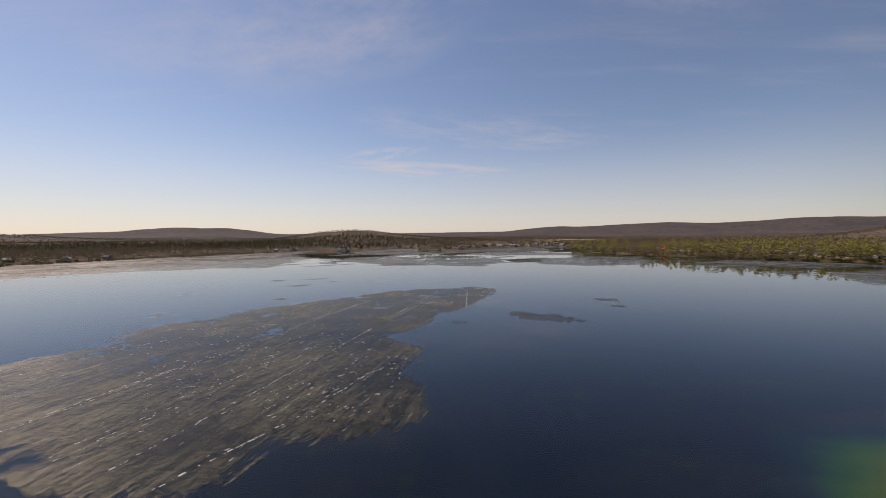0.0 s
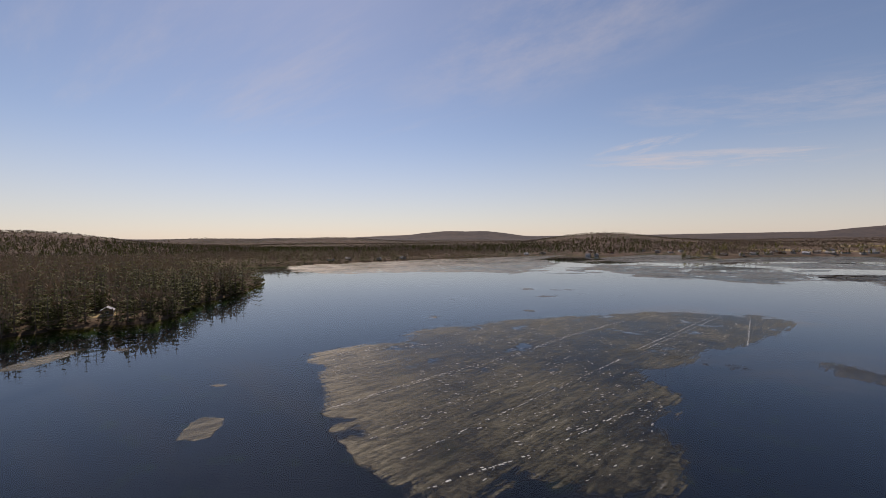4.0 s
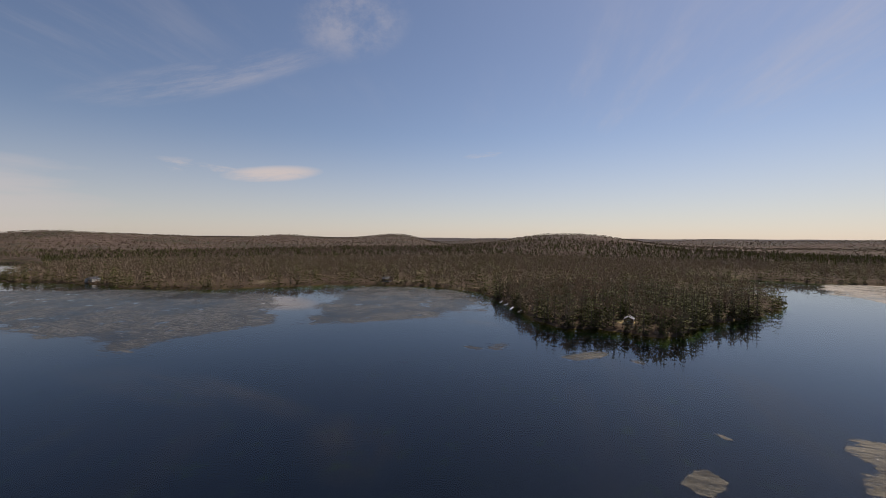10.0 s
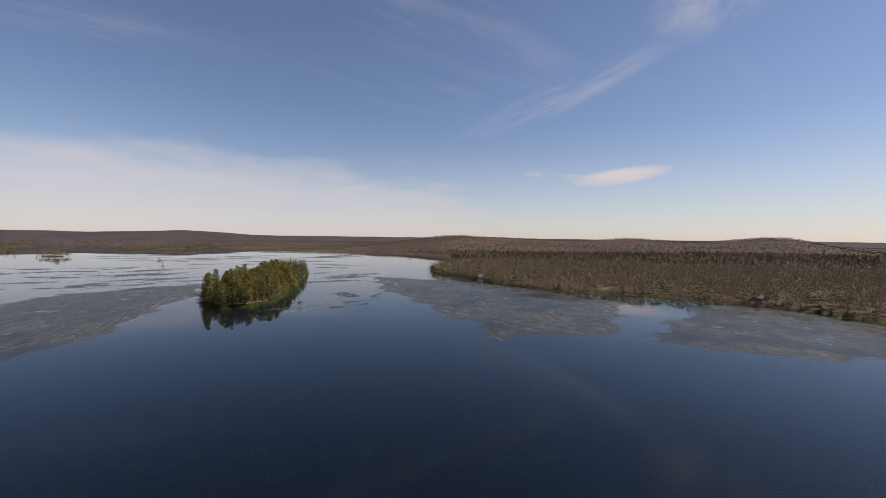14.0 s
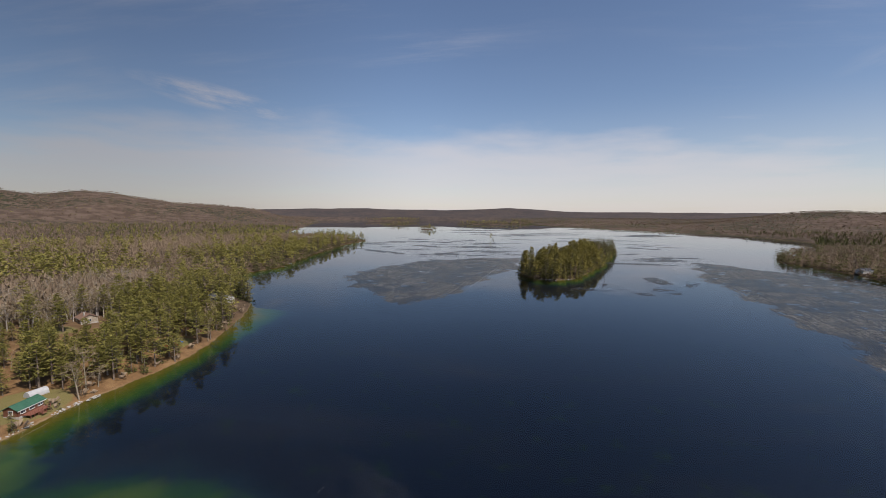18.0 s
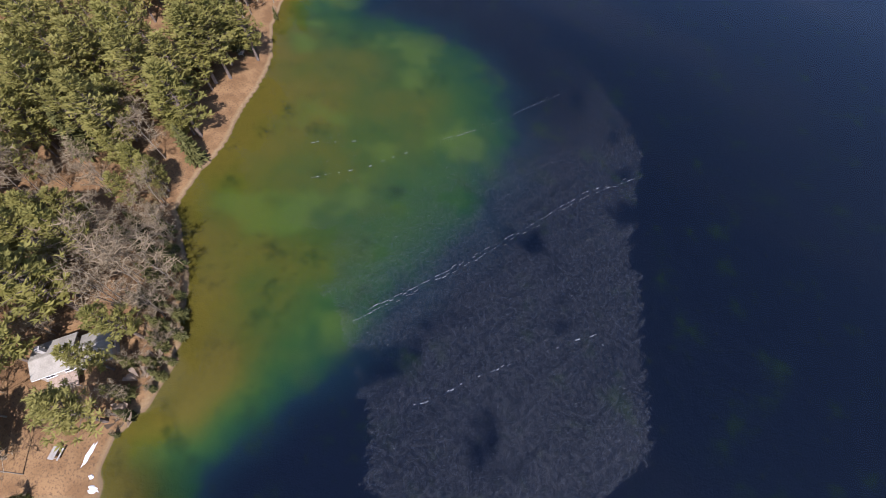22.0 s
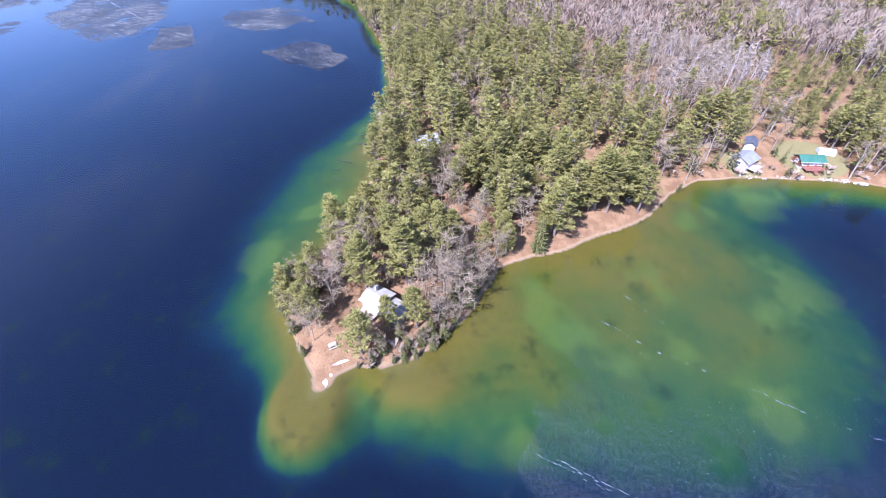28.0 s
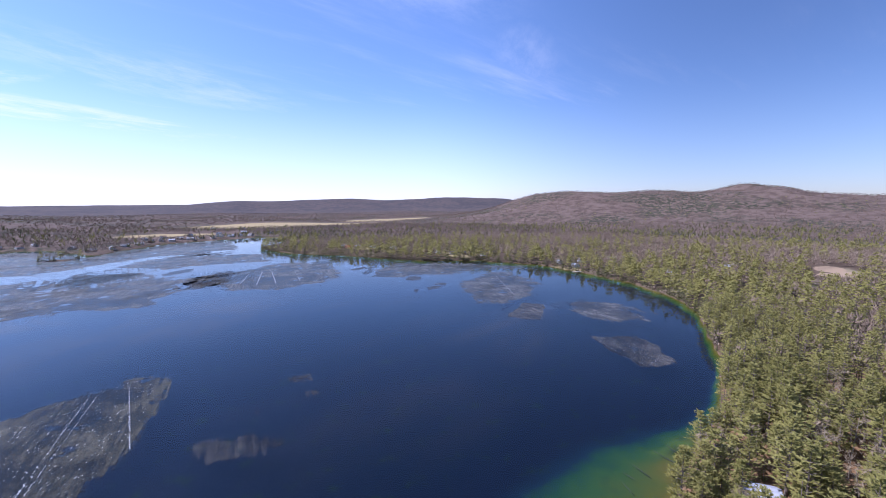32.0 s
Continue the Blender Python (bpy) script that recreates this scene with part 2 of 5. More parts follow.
def ground_material():
    m, n = material("ground_soil")
    at = place(n)
    sep = n.add("ShaderNodeSeparateXYZ", {0: at})
    z = sep.outputs[2]
    coarse, mid, fine = n.noise(at, 0.02), n.noise(at, 0.25), n.noise(at, 3.0, 6.0)
    needles = n.mix(n.range(mid, 0.35, 0.65), (0.150, 0.086, 0.040), (0.220, 0.134, 0.064))
    needles = n.mix(n.range(fine, 0.45, 0.75), needles, (0.095, 0.058, 0.034))
    litter = n.mix(n.range(mid, 0.3, 0.7), (0.062, 0.043, 0.028), (0.098, 0.070, 0.046))
    grass = n.mix(n.range(fine, 0.3, 0.7), (0.115, 0.112, 0.036), (0.18, 0.155, 0.070))
    litter = n.mix(n.range(coarse, 0.60, 0.70), litter, (0.17, 0.14, 0.085))
    far = n.add("ShaderNodeVectorMath", {0: at, 1: (110, -30, 0)}, operation="DISTANCE").outputs["Value"]
    land = n.mix(n.range(far, 110, 240), needles, litter)
    canopy = n.mix(n.range(n.math("MULTIPLY_ADD", n.noise(at, 0.03, 4.0, 0.65), 0.6, n.math("MULTIPLY", n.noise(at, 0.005, 4.0), 0.4)), 0.42, 0.58), (0.050, 0.044, 0.044), (0.078, 0.062, 0.054))
    above = n.mix(n.range(n.noise(at, 0.03, 5.0), 0.4, 0.6), (0.072, 0.051, 0.038), (0.118, 0.086, 0.066))
    above = n.mix(n.math("MULTIPLY", n.range(n.noise(at, 0.07, 4.0, 0.6), 0.46, 0.55), n.range(n.noise(at, 0.0035, 4.0), 0.44, 0.60)), above, (0.030, 0.034, 0.018))
    land = n.mix(n.range(far, 750, 1150), land, above)
    land = n.mix(n.range(far, 2500, 3300), land, canopy)
    sand = n.mix(n.range(fine, 0.3, 0.7), (0.170, 0.115, 0.058), (0.230, 0.160, 0.086))

    def spot(cx, cy, rx, ry, edge=0.5):
        """A patch of the plan with a frayed edge."""
        off = n.vec("MULTIPLY", n.vec("SUBTRACT", at, (cx, cy, 0)), (1 / rx, 1 / ry, 0))
        dist = n.add("ShaderNodeVectorMath", {0: off}, operation="LENGTH").outputs["Value"]
        return n.range(n.math("MULTIPLY_ADD", mid, edge, n.math("SUBTRACT", dist, edge / 2)), 1.05, 0.9)

    for cx, cy, rx, ry in ((147, -107, 11, 12), (141, -82, 8, 7), (228, -222, 9, 12), (212, -170, 12, 8), (180, -240, 10, 8), (148, -170, 8, 8)):
        land = n.mix(n.math("MULTIPLY", spot(cx, cy, rx, ry), 0.85), land, grass)
    field = n.mix(n.range(mid, 0.3, 0.7), (0.23, 0.18, 0.085), (0.30, 0.235, 0.125))
    for cx, cy, rx, ry in ((560, 1560, 380, 105), (1100, 1800, 260, 80), (120, 1290, 120, 45), (1095, 235, 46, 200), (-268, 66, 6, 6), (375, 715, 25, 40), (440, 520, 14, 40), (470, 320, 8, 30)):
        land = n.mix(spot(cx, cy, rx, ry), land, field)
    for cx, cy, rx, ry in ((610, 69, 20, 11), (632, 84, 18, 14), (598, 82, 11, 7), (237, -248, 4, 12), (247, -270, 4, 14), (262, -300, 4, 18), (152, -66, 3, 14)):
        land = n.mix(spot(cx, cy, rx, ry, 0.7), land, (0.24, 0.175, 0.11))
    land = n.mix(n.math("MULTIPLY", n.range(z, 0.42, 0.18), n.range(far, 112, 78)), land, sand)
    land = n.mix(n.range(z, 0.16, 0.04), land, (0.15, 0.105, 0.06))
    # lake bed: sand in the shallows, weed lower down, deep water's gloom painted blue-black
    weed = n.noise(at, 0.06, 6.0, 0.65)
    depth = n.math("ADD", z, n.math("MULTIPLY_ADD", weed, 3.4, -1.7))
    # the lowest stops hold the light lost in deep water, as bed colour
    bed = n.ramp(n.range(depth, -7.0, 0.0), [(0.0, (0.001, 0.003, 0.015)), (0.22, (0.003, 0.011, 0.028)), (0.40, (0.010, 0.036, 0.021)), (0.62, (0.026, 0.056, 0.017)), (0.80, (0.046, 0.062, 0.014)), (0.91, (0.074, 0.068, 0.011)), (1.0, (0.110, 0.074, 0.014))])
    bed = n.mix(n.math("MULTIPLY", n.range(n.noise(at, 0.11, 7.0, 0.68), 0.54, 0.72), 0.65), bed, (0.008, 0.018, 0.008))
    bed = n.mix(n.math("MULTIPLY", n.range(n.noise(at, 0.5, 5.0, 0.7), 0.58, 0.74), 0.5), bed, (0.014, 0.020, 0.008))
    bare = n.math("MULTIPLY", n.range(n.noise(at, 0.045, 3.0, 0.5), 0.54, 0.66), n.math("MULTIPLY", n.range(z, -5.5, -2.5), n.range(z, -0.6, -1.4)))
    bed = n.mix(n.math("MULTIPLY", bare, 0.55), bed, (0.085, 0.110, 0.020))
    bed = n.mix(n.math("MULTIPLY", n.range(n.noise(at, 1.6, 5.0, 0.7), 0.35, 0.62), 0.35), bed, n.vec("MULTIPLY", bed, (0.55, 0.6, 0.6)))
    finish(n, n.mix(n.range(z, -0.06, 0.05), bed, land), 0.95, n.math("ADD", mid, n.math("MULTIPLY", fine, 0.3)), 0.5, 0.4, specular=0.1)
    return m


def water_material():
    m, n = material("lake_water")
    at = place(n)
    gloss = n.add("ShaderNodeBsdfGlossy", {"Color": (0.95, 0.97, 1.0, 1), "Roughness": 0.0}).outputs[0]
    clear = n.add("ShaderNodeBsdfTransparent", {"Color": (0.82, 0.92, 0.82, 1)}).outputs[0]
    fresnel = n.add("ShaderNodeFresnel", {"IOR": 1.33}).outputs[0]
    n.add("ShaderNodeOutputMaterial", {0: n.add("ShaderNodeMixShader", {0: fresnel, 1: clear, 2: gloss}).outputs[0]})
    return m


def ice_material(name, tone_a, tone_b, cover, rough=0.6, fray=9.0, tint=(0.7, 0.75, 0.78), windows=0.60, thins=None):
    """Rotten lake ice: grey grains streaked along the wind, lacy at its rim, with thin dark windows. rim: metres in from the edge."""
    m, n = material(name)
    at = place(n)
    rim = n.add("ShaderNodeAttribute", attribute_name="rim").outputs["Fac"]
    turned = n.add("ShaderNodeVectorRotate", {"Vector": at, "Angle": radians(13)}, rotation_type="Z_AXIS").outputs[0]
    streaks = n.noise(n.vec("MULTIPLY", turned, (0.55, 0.05, 1.0)), 1.0, 8.0, 0.72)
    combs = n.noise(n.vec("MULTIPLY", turned, (1.5, 0.34, 1.0)), 1.0, 6.0, 0.70)
    spots = n.noise(at, 0.035, 6.0, 0.62)
    holes = n.noise(at, 0.062, 5.0, 0.55)
    patch = n.noise(at, 0.012, 3.0)
    fleck = n.noise(at, 1.3, 6.0, 0.80)
    crumb = n.noise(at, 5.0, 3.0, 0.7)
    grain = n.math("MULTIPLY_ADD", fleck, 0.28, n.math("MULTIPLY_ADD", combs, 0.30, n.math("MULTIPLY_ADD", streaks, 0.26, n.math("MULTIPLY", crumb, 0.16))))
    if thins:
        grain = n.math("MULTIPLY_ADD", fleck, 0.55, n.math("MULTIPLY_ADD", streaks, 0.15, n.math("MULTIPLY", crumb, 0.30)))
    tone = n.mix(n.range(grain, 0.40, 0.60), tone_a, tone_b)
    tone = n.mix(n.math("MULTIPLY", n.range(n.math("MULTIPLY_ADD", grain, 1.3, n.math("MULTIPLY", streaks, 0.7)), 1.13, 1.25), 0.45 if not thins else 0.2), tone, (0.55, 0.56, 0.57))
    normal = n.add("ShaderNodeBump", {"Height": n.math("ADD", combs, fleck), "Strength": 0.45, "Distance": 0.08}).outputs[0]
    frayed = n.math("MULTIPLY_ADD", spots, 3.5, n.math("MULTIPLY_ADD", streaks, 2.6, n.math("MULTIPLY_ADD", fleck, 2.2, n.math("MULTIPLY", patch, 3.0))))
    edge = n.math("MULTIPLY_ADD", n.math("SUBTRACT", frayed, 5.55), fray, rim)
    edge = n.math("MINIMUM", edge, n.math("MULTIPLY", n.add("ShaderNodeAttribute", attribute_name="skirt").outputs["Fac"], 1.5))
    whole = n.range(edge, -0.15, fray * 0.10 + 0.15)
    whole = n.math("MULTIPLY", whole, n.range(n.math("MULTIPLY_ADD", fleck, 0.10, n.math("MULTIPLY_ADD", streaks, 0.10, holes)), windows + (0.20 if thins else 0.17), windows + (0.07 if thins else 0.09)))
    thick = n.range(n.math("MULTIPLY_ADD", spots, 0.6, n.math("MULTIPLY_ADD", patch, 0.5, n.math("MULTIPLY_ADD", streaks, 0.14, n.math("MULTIPLY", fleck, 0.16)))), 0.55, 0.84, 0.2 if not thins else 0.75, 1.0)
    thick = n.math("MULTIPLY", thick, n.range(grain, 0.43, 0.56, 0.2 if not thins else 0.35, 1.3 if not thins else 1.45))
    pale = (*tint, 1)
    if thins:
        gone = n.range(n.math("MULTIPLY_ADD", spots, 16.0, n.vec("DOT_PRODUCT", n.vec("SUBTRACT", at, thins[0]), thins[1])), -8.0, 22.0)
        thick = n.math("MULTIPLY", thick, n.math("SUBTRACT", 1.0, n.math("MULTIPLY", gone, 0.85)))
        pale = n.mix(gone, tint, (1.0, 1.0, 1.0))
    body = n.add("ShaderNodeBsdfDiffuse", {"Color": tone, "Normal": normal}).outputs[0]
    clear = n.add("ShaderNodeBsdfTransparent", {"Color": pale}).outputs[0]
    slab = n.add("ShaderNodeMixShader", {0: n.math("MULTIPLY", thick, cover), 1: clear, 2: body}).outputs[0]
    gloss = n.add("ShaderNodeBsdfGlossy", {"Color": (0.50, 0.47, 0.42, 1), "Roughness": rough, "Normal": normal}).outputs[0]
    sheen = n.math("MULTIPLY", n.add("ShaderNodeFresnel", {"IOR": 1.31}).outputs[0], n.math("MULTIPLY_ADD", thick, 0.36, 0.14))
    slab = n.add("ShaderNodeMixShader", {0: sheen, 1: slab, 2: gloss}).outputs[0]
    open_water = n.add("ShaderNodeBsdfTransparent").outputs[0]
    n.add("ShaderNodeOutputMaterial", {0: n.add("ShaderNodeMixShader", {0: whole, 1: open_water, 2: slab}).outputs[0]})
    return m


GROUND, WATER = ground_material(), water_material()
ICE = ice_material("weathered_ice", (0.066, 0.064, 0.042), (0.165, 0.156, 0.112), 0.42, 0.45, 6.0, (0.7, 0.75, 0.78), 0.61)
FAR_ICE = ice_material("lacy_lake_ice", (0.085, 0.084, 0.078), (0.19, 0.19, 0.18), 0.54, 0.4, 14.0)
FLOE_ICE = ice_material("broken_floe_ice", (0.085, 0.082, 0.072), (0.20, 0.19, 0.17), 0.40, 0.45, 3.0)
NEAR_FLOE = ice_material("streaked_floe_ice", (0.060, 0.060, 0.044), (0.165, 0.160, 0.125), 0.40, 0.45, 1.0, (0.7, 0.75, 0.78), 0.60)
LACY_FLOE = ice_material("lacy_floe_ice", (0.085, 0.082, 0.072), (0.20, 0.19, 0.17), 0.20, 0.45, 6.5, (0.7, 0.75, 0.78), 0.56)
THIN_ICE = ice_material("thin_dark_ice", (0.07, 0.085, 0.10), (0.20, 0.22, 0.25), 0.062, 0.5, 3.2, (0.90, 0.93, 0.95), 0.575, ((52, -14, 0), (0.96, -0.27, 0)))
SNOW = plain("old_snow", (0.55, 0.56, 0.59), (0.72, 0.73, 0.75), 2.0, 0.7)

# ================= the plan of lake and land =================
EAST_SHORE = [(238, 905), (225, 849), (255, 730), (309, 664), (351, 554), (380, 505), (438, 455), (476, 370), (459, 280), (438, 213), (400, 157), (352, 121), (308, 102), (255, 76), (195, 58), (169, 55), (148, 52), (120, 48), (97, 46), (82, 51), (63, 55), (54, 50), (48, 45), (43.5, 41), (38.5, 38.8), (43, 36), (46.5, 32), (47.5, 26), (52, 17), (60, 11), (69, 6), (80, 3), (86, -6), (92, -19), (100, -33), (110, -44), (121, -53)]
SOUTH_SHORE = [(130, -65), (134, -84), (135, -117), (132, -143), (131, -160), (134, -176), (143, -208), (159, -251), (168, -268), (199, -302), (243, -363), (247, -391), (234, -442), (252, -555), (273, -742), (262, -880), (300, -915), (420, -870), (560, -1050), (640, -1326), (900, -2000), (1150, -2700), (700, -3100), (-100, -3000), (-280, -2150), (-500, -1650), (-740, -1391), (-735, -1026), (-560, -760)]
WEST_SHORE = [(-423, -662), (-383, -588), (-391, -520), (-380, -440), (-362, -400), (-372, -320), (-400, -270), (-443, -215), (-452, -100), (-415, -37), (-370, -20), (-327, -3), (-275, 11), (-250, 27), (-255, 45), (-246, 63), (-238, 76), (-246, 90), (-277, 112), (-303, 147), (-356, 205), (-396, 233), (-470, 243), (-560, 236), (-650, 250), (-640, 330), (-598, 392), (-560, 500), (-520, 640), (-455, 780), (-385, 930)]
NORTH_SHORE = [(-330, 985), (-245, 930), (-205, 990), (-185, 1130), (-95, 1100), (-60, 1010), (-30, 935), (-12, 950), (94, 1112), (206, 1148), (308, 1170), (345, 1100), (330, 1020), (285, 950)]
LAKE = EAST_SHORE + SOUTH_SHORE + WEST_SHORE + NORTH_SHORE
ISLAND = [(-28, -434), (-38, -404), (-60, -389), (-90, -410), (-131, -496), (-163, -580), (-198, -672), (-178, -702), (-132, -640), (-82, -545), (-42, -475)]
FAR_ISLANDS = [(-62, 893, 24, 12, 10), (-3, -955, 9, 5, 0), (620, -2640, 190, 50, 15), (222, -1450, 48, 22, -50), (-20, -2120, 190, 45, 5), (420, -1850, 60, 30, 0)]
# ridges round the lake: distance, then bearing, height and width across of each top
SOUTH_RIDGE = (3950, [(-177.7, 5, 310), (-174.7, 5, 372), (-166.9, 33, 683), (-154.8, 29, 700), (151.3, 8, 614), (161.8, 14, 669), (176.4, 46, 403)])
EAST_RIDGE = (2320, [(-146.5, 62, 275), (-141.4, 22, 199), (-136.8, 61, 174), (-132.9, 60, 146), (-129.7, 59, 139), (-126.1, 55, 111), (-124.3, 16, 90), (-122.3, 36, 287), (-115, 85, 280), (-108, 85, 330), (-98.2, 35, 295), (-95.5, 62, 179), (-89.3, 20, 175), (-86.8, 64, 213), (-78.7, 82, 251), (-74.3, 70, 213), (-68.1, 55, 271), (-60.8, 92, 331), (-51.6, 84, 279)])
NORTH_RIDGE = (3950, [(-46.9, 46, 415), (-39.4, 60, 545), (-30.9, 32, 511), (-24.4, 44, 378), (-19.8, 12, 303), (-15.5, 24, 293), (-11.2, 37, 354), (29.5, 51, 346), (35.5, 52, 314), (43.4, 32, 401)])
NEAR_RIDGE = (1930, [(8.5, 19, 252), (13.8, 13, 166), (18.5, 31, 196), (75.8, 22, 267), (80.7, 41, 208), (88.0, 36, 211)])
FAR_WEST_RIDGE = (3000, [(50.0, 25, 319), (65.0, 29, 529), (93.1, 24, 209)])
WEST_RIDGE = (2500, [(104.6, 41, 157), (109.2, 39, 207), (114.1, 8, 227), (119.6, 35, 277), (126.8, 15, 343), (135.3, 32, 375), (144.0, 42, 349)])
HILLS = [(bearing, dist, tall, across, 520) for dist, tops in (SOUTH_RIDGE, EAST_RIDGE, NORTH_RIDGE, NEAR_RIDGE, FAR_WEST_RIDGE, WEST_RIDGE) for bearing, tall, across in tops]


def lattice(ix, iy, seed):
    h = (ix * 374761393 + iy * 668265263 + seed * 974711) & 0x7FFFFFFF
    h = ((h ^ (h >> 13)) * 1274126177) & 0x7FFFFFFF
    return ((h ^ (h >> 16)) & 0xFFFF) / 65535.0


def rough(x, y, size, seed=0, octaves=3):
    """Smooth noise between -1 and 1 over the plan."""
    total, weight, norm = 0.0, 1.0, 0.0
    for o in range(octaves):
        u, v = x / size * 2**o, y / size * 2**o
        iu, iv = np.floor(u).astype(np.int64), np.floor(v).astype(np.int64)
        fu, fv = u - iu, v - iv
        fu, fv = fu * fu * (3 - 2 * fu), fv * fv * (3 - 2 * fv)
        a, b = lattice(iu, iv, seed + o), lattice(iu + 1, iv, seed + o)
        c, d = lattice(iu, iv + 1, seed + o), lattice(iu + 1, iv + 1, seed + o)
        total = total + weight * (a + (b - a) * fu + (c - a) * fv + (a - b - c + d) * fu * fv)
        norm, weight = norm + weight, weight * 0.5
    return total / norm * 2 - 1


def signed_distance(outline, x, y):
    """Metres from the outline: negative inside."""
    x, y = np.asarray(x, float), np.asarray(y, float)
    best, inside = np.full(x.shape, 1e18), np.zeros(x.shape, bool)
    for (ax, ay), (bx, by) in zip(outline, outline[1:] + outline[:1]):
        dx, dy = bx - ax, by - ay
        s = np.clip(((x - ax) * dx + (y - ay) * dy) / (dx * dx + dy * dy), 0, 1)
        best = np.minimum(best, (x - ax - s * dx) ** 2 + (y - ay - s * dy) ** 2)
        if ay != by:
            inside ^= ((ay > y) != (by > y)) & (x < dx * (y - ay) / dy + ax)
    return np.where(inside, -1, 1) * np.sqrt(best)


def bump(x, y, cx, cy, rx, ry, turn=0.0):
    c, s = math.cos(radians(turn)), math.sin(radians(turn))
    u, v = (x - cx) * c + (y - cy) * s, -(x - cx) * s + (y - cy) * c
    return np.exp(-((u / rx) ** 2) - (v / ry) ** 2)


def flat_top(x, y, cx, cy, rx, ry, turn=0.0):
    """Like bump, with a level top and a steeper side."""
    wob = 1 + 0.16 * rough(x, y, 6, 15)
    return np.exp(-(np.log(np.maximum(bump(x, y, cx, cy, rx, ry, turn), 1e-9)) * wob) ** 2)


def shore_distance(x, y):
    """Metres inland (positive) or out into the water (negative)."""
    wob = rough(x, y, 14.0, 3) * 1.6 + rough(x, y, 90.0, 5) * np.clip(np.hypot(x, y) / 120 - 1.5, 0, 5)
    d = signed_distance(LAKE, x, y)
    d = np.maximum(d, -signed_distance(ISLAND, x, y))
    for cx, cy, rx, ry, turn in FAR_ISLANDS:
        c, s = math.cos(radians(turn)), math.sin(radians(turn))
        u, v = ((x - cx) * c + (y - cy) * s) / rx, (-(x - cx) * s + (y - cy) * c) / ry
        d = np.maximum(d, (1 - np.hypot(u, v)) * ry)
    for cx, cy, rx, ry in ((1095, 240, 24, 185), (700, -640, 60, 22)):
        d = np.minimum(d, (np.hypot((x - cx) / rx, (y - cy) / ry) - 1) * min(rx, ry))
    return d + wob


def height(x, y):
    """The ground, and below zero the bed of the lake."""
    x, y = np.asarray(x, float), np.asarray(y, float)
    d, r = shore_distance(x, y), np.hypot(x, y)
    inland = np.maximum(d, 0)
    land = 0.9 * (1 - np.exp(-inland / 2.0)) + 3.0 * (1 - np.exp(-inland / 35)) + 14 * (1 - np.exp(-inland / 500)) + 0.35 * rough(x, y, 12, 9) * np.clip(inland / 6, 0, 1)
    land = land + rough(x, y, 420, 21, 4) * 9 * np.clip(inland / 300, 0, 1) + np.clip((r - 2400) / 2400, 0, 1) * 52
    side = np.degrees(np.arctan2(-x, y))
    land = land + 26 * np.exp(-(((side + 28) / 32) ** 2)) * np.clip((r - 3200) / 1000, 0, 1)
    for bearing, dist, tall, across, along in HILLS:
        w = way(bearing)
        u, v = x * w.x + y * w.y - dist, x * w.y - y * w.x
        land = land + tall * np.exp(-((v / across) ** 2) - (u / along) ** 2) * np.clip(inland / 250, 0, 1) * (1 + 0.25 * rough(x, y, 300, 33))
    land = land + 3 * bump(x, y, 655, 82, 30, 50)
    out = np.maximum(-d, 0)
    reach = 7 - 4.5 * np.clip((r - 150) / 100, 0, 1) + 140 * bump(x, y, 66, -52, 40, 44) + 44 * bump(x, y, 112, 64, 52, 32) + 30 * bump(x, y, 150, -235, 25, 60, -20) + 34 * bump(x, y, 50, -2, 20, 26)
    bed = -8.5 * (1 - np.exp(-out / np.where(r > 300, 0.5, reach)))
    bar = flat_top(x, y, 37.0, 40.8, 12.2, 8.8, 12) + 0.85 * flat_top(x, y, 48, 23, 8, 14, -30)
    bed = bed * (1 - np.clip(bar * 1.15, 0, 0.95))
    return np.where(d > 0, land, np.minimum(bed, -0.02))


def mesh_of(name, verts, faces, mat, smooth=False):
    """A mesh from arrays of points and of triangles or quads."""
    verts, faces = np.asarray(verts, np.float32), np.asarray(faces, np.int32)
    me = bpy.data.meshes.new(name)
    me.vertices.add(len(verts))
    me.vertices.foreach_set("co", verts.ravel())
    k = faces.shape[1]
    me.loops.add(faces.size)
    me.loops.foreach_set("vertex_index", faces.ravel())
    me.polygons.add(len(faces))
    me.polygons.foreach_set("loop_start", np.arange(0, faces.size, k, dtype=np.int32))
    me.polygons.foreach_set("use_smooth", np.full(len(faces), smooth))
    me.update(calc_edges=True)
    me.materials.append(mat)
    return me


def build_ground():
    radii = np.concatenate([np.linspace(0.01, 24, 6), np.arange(26, 240, 1.5), 240 * 1.025 ** np.arange(0, 123)])
    turns = 500
    a = np.linspace(0, 2 * np.pi, turns, endpoint=False)
    R, A = np.meshgrid(radii, a, indexing="ij")
    x, y = (R * np.cos(A)).ravel(), (R * np.sin(A)).ravel()
    v = np.stack([x, y, height(x, y)], 1)
    i, j = np.meshgrid(np.arange(len(radii) - 1), np.arange(turns), indexing="ij")
    k = (j + 1) % turns
    f = np.stack([i * turns + j, (i + 1) * turns + j, (i + 1) * turns + k, i * turns + k], -1).reshape(-1, 4)
    ob = new("ground", mesh_of("ground", v, f, GROUND, True))
    return tagged(ob, "brown forest floor, sandy shore and lake bed", "ground", kind="structure")


ground = build_ground()


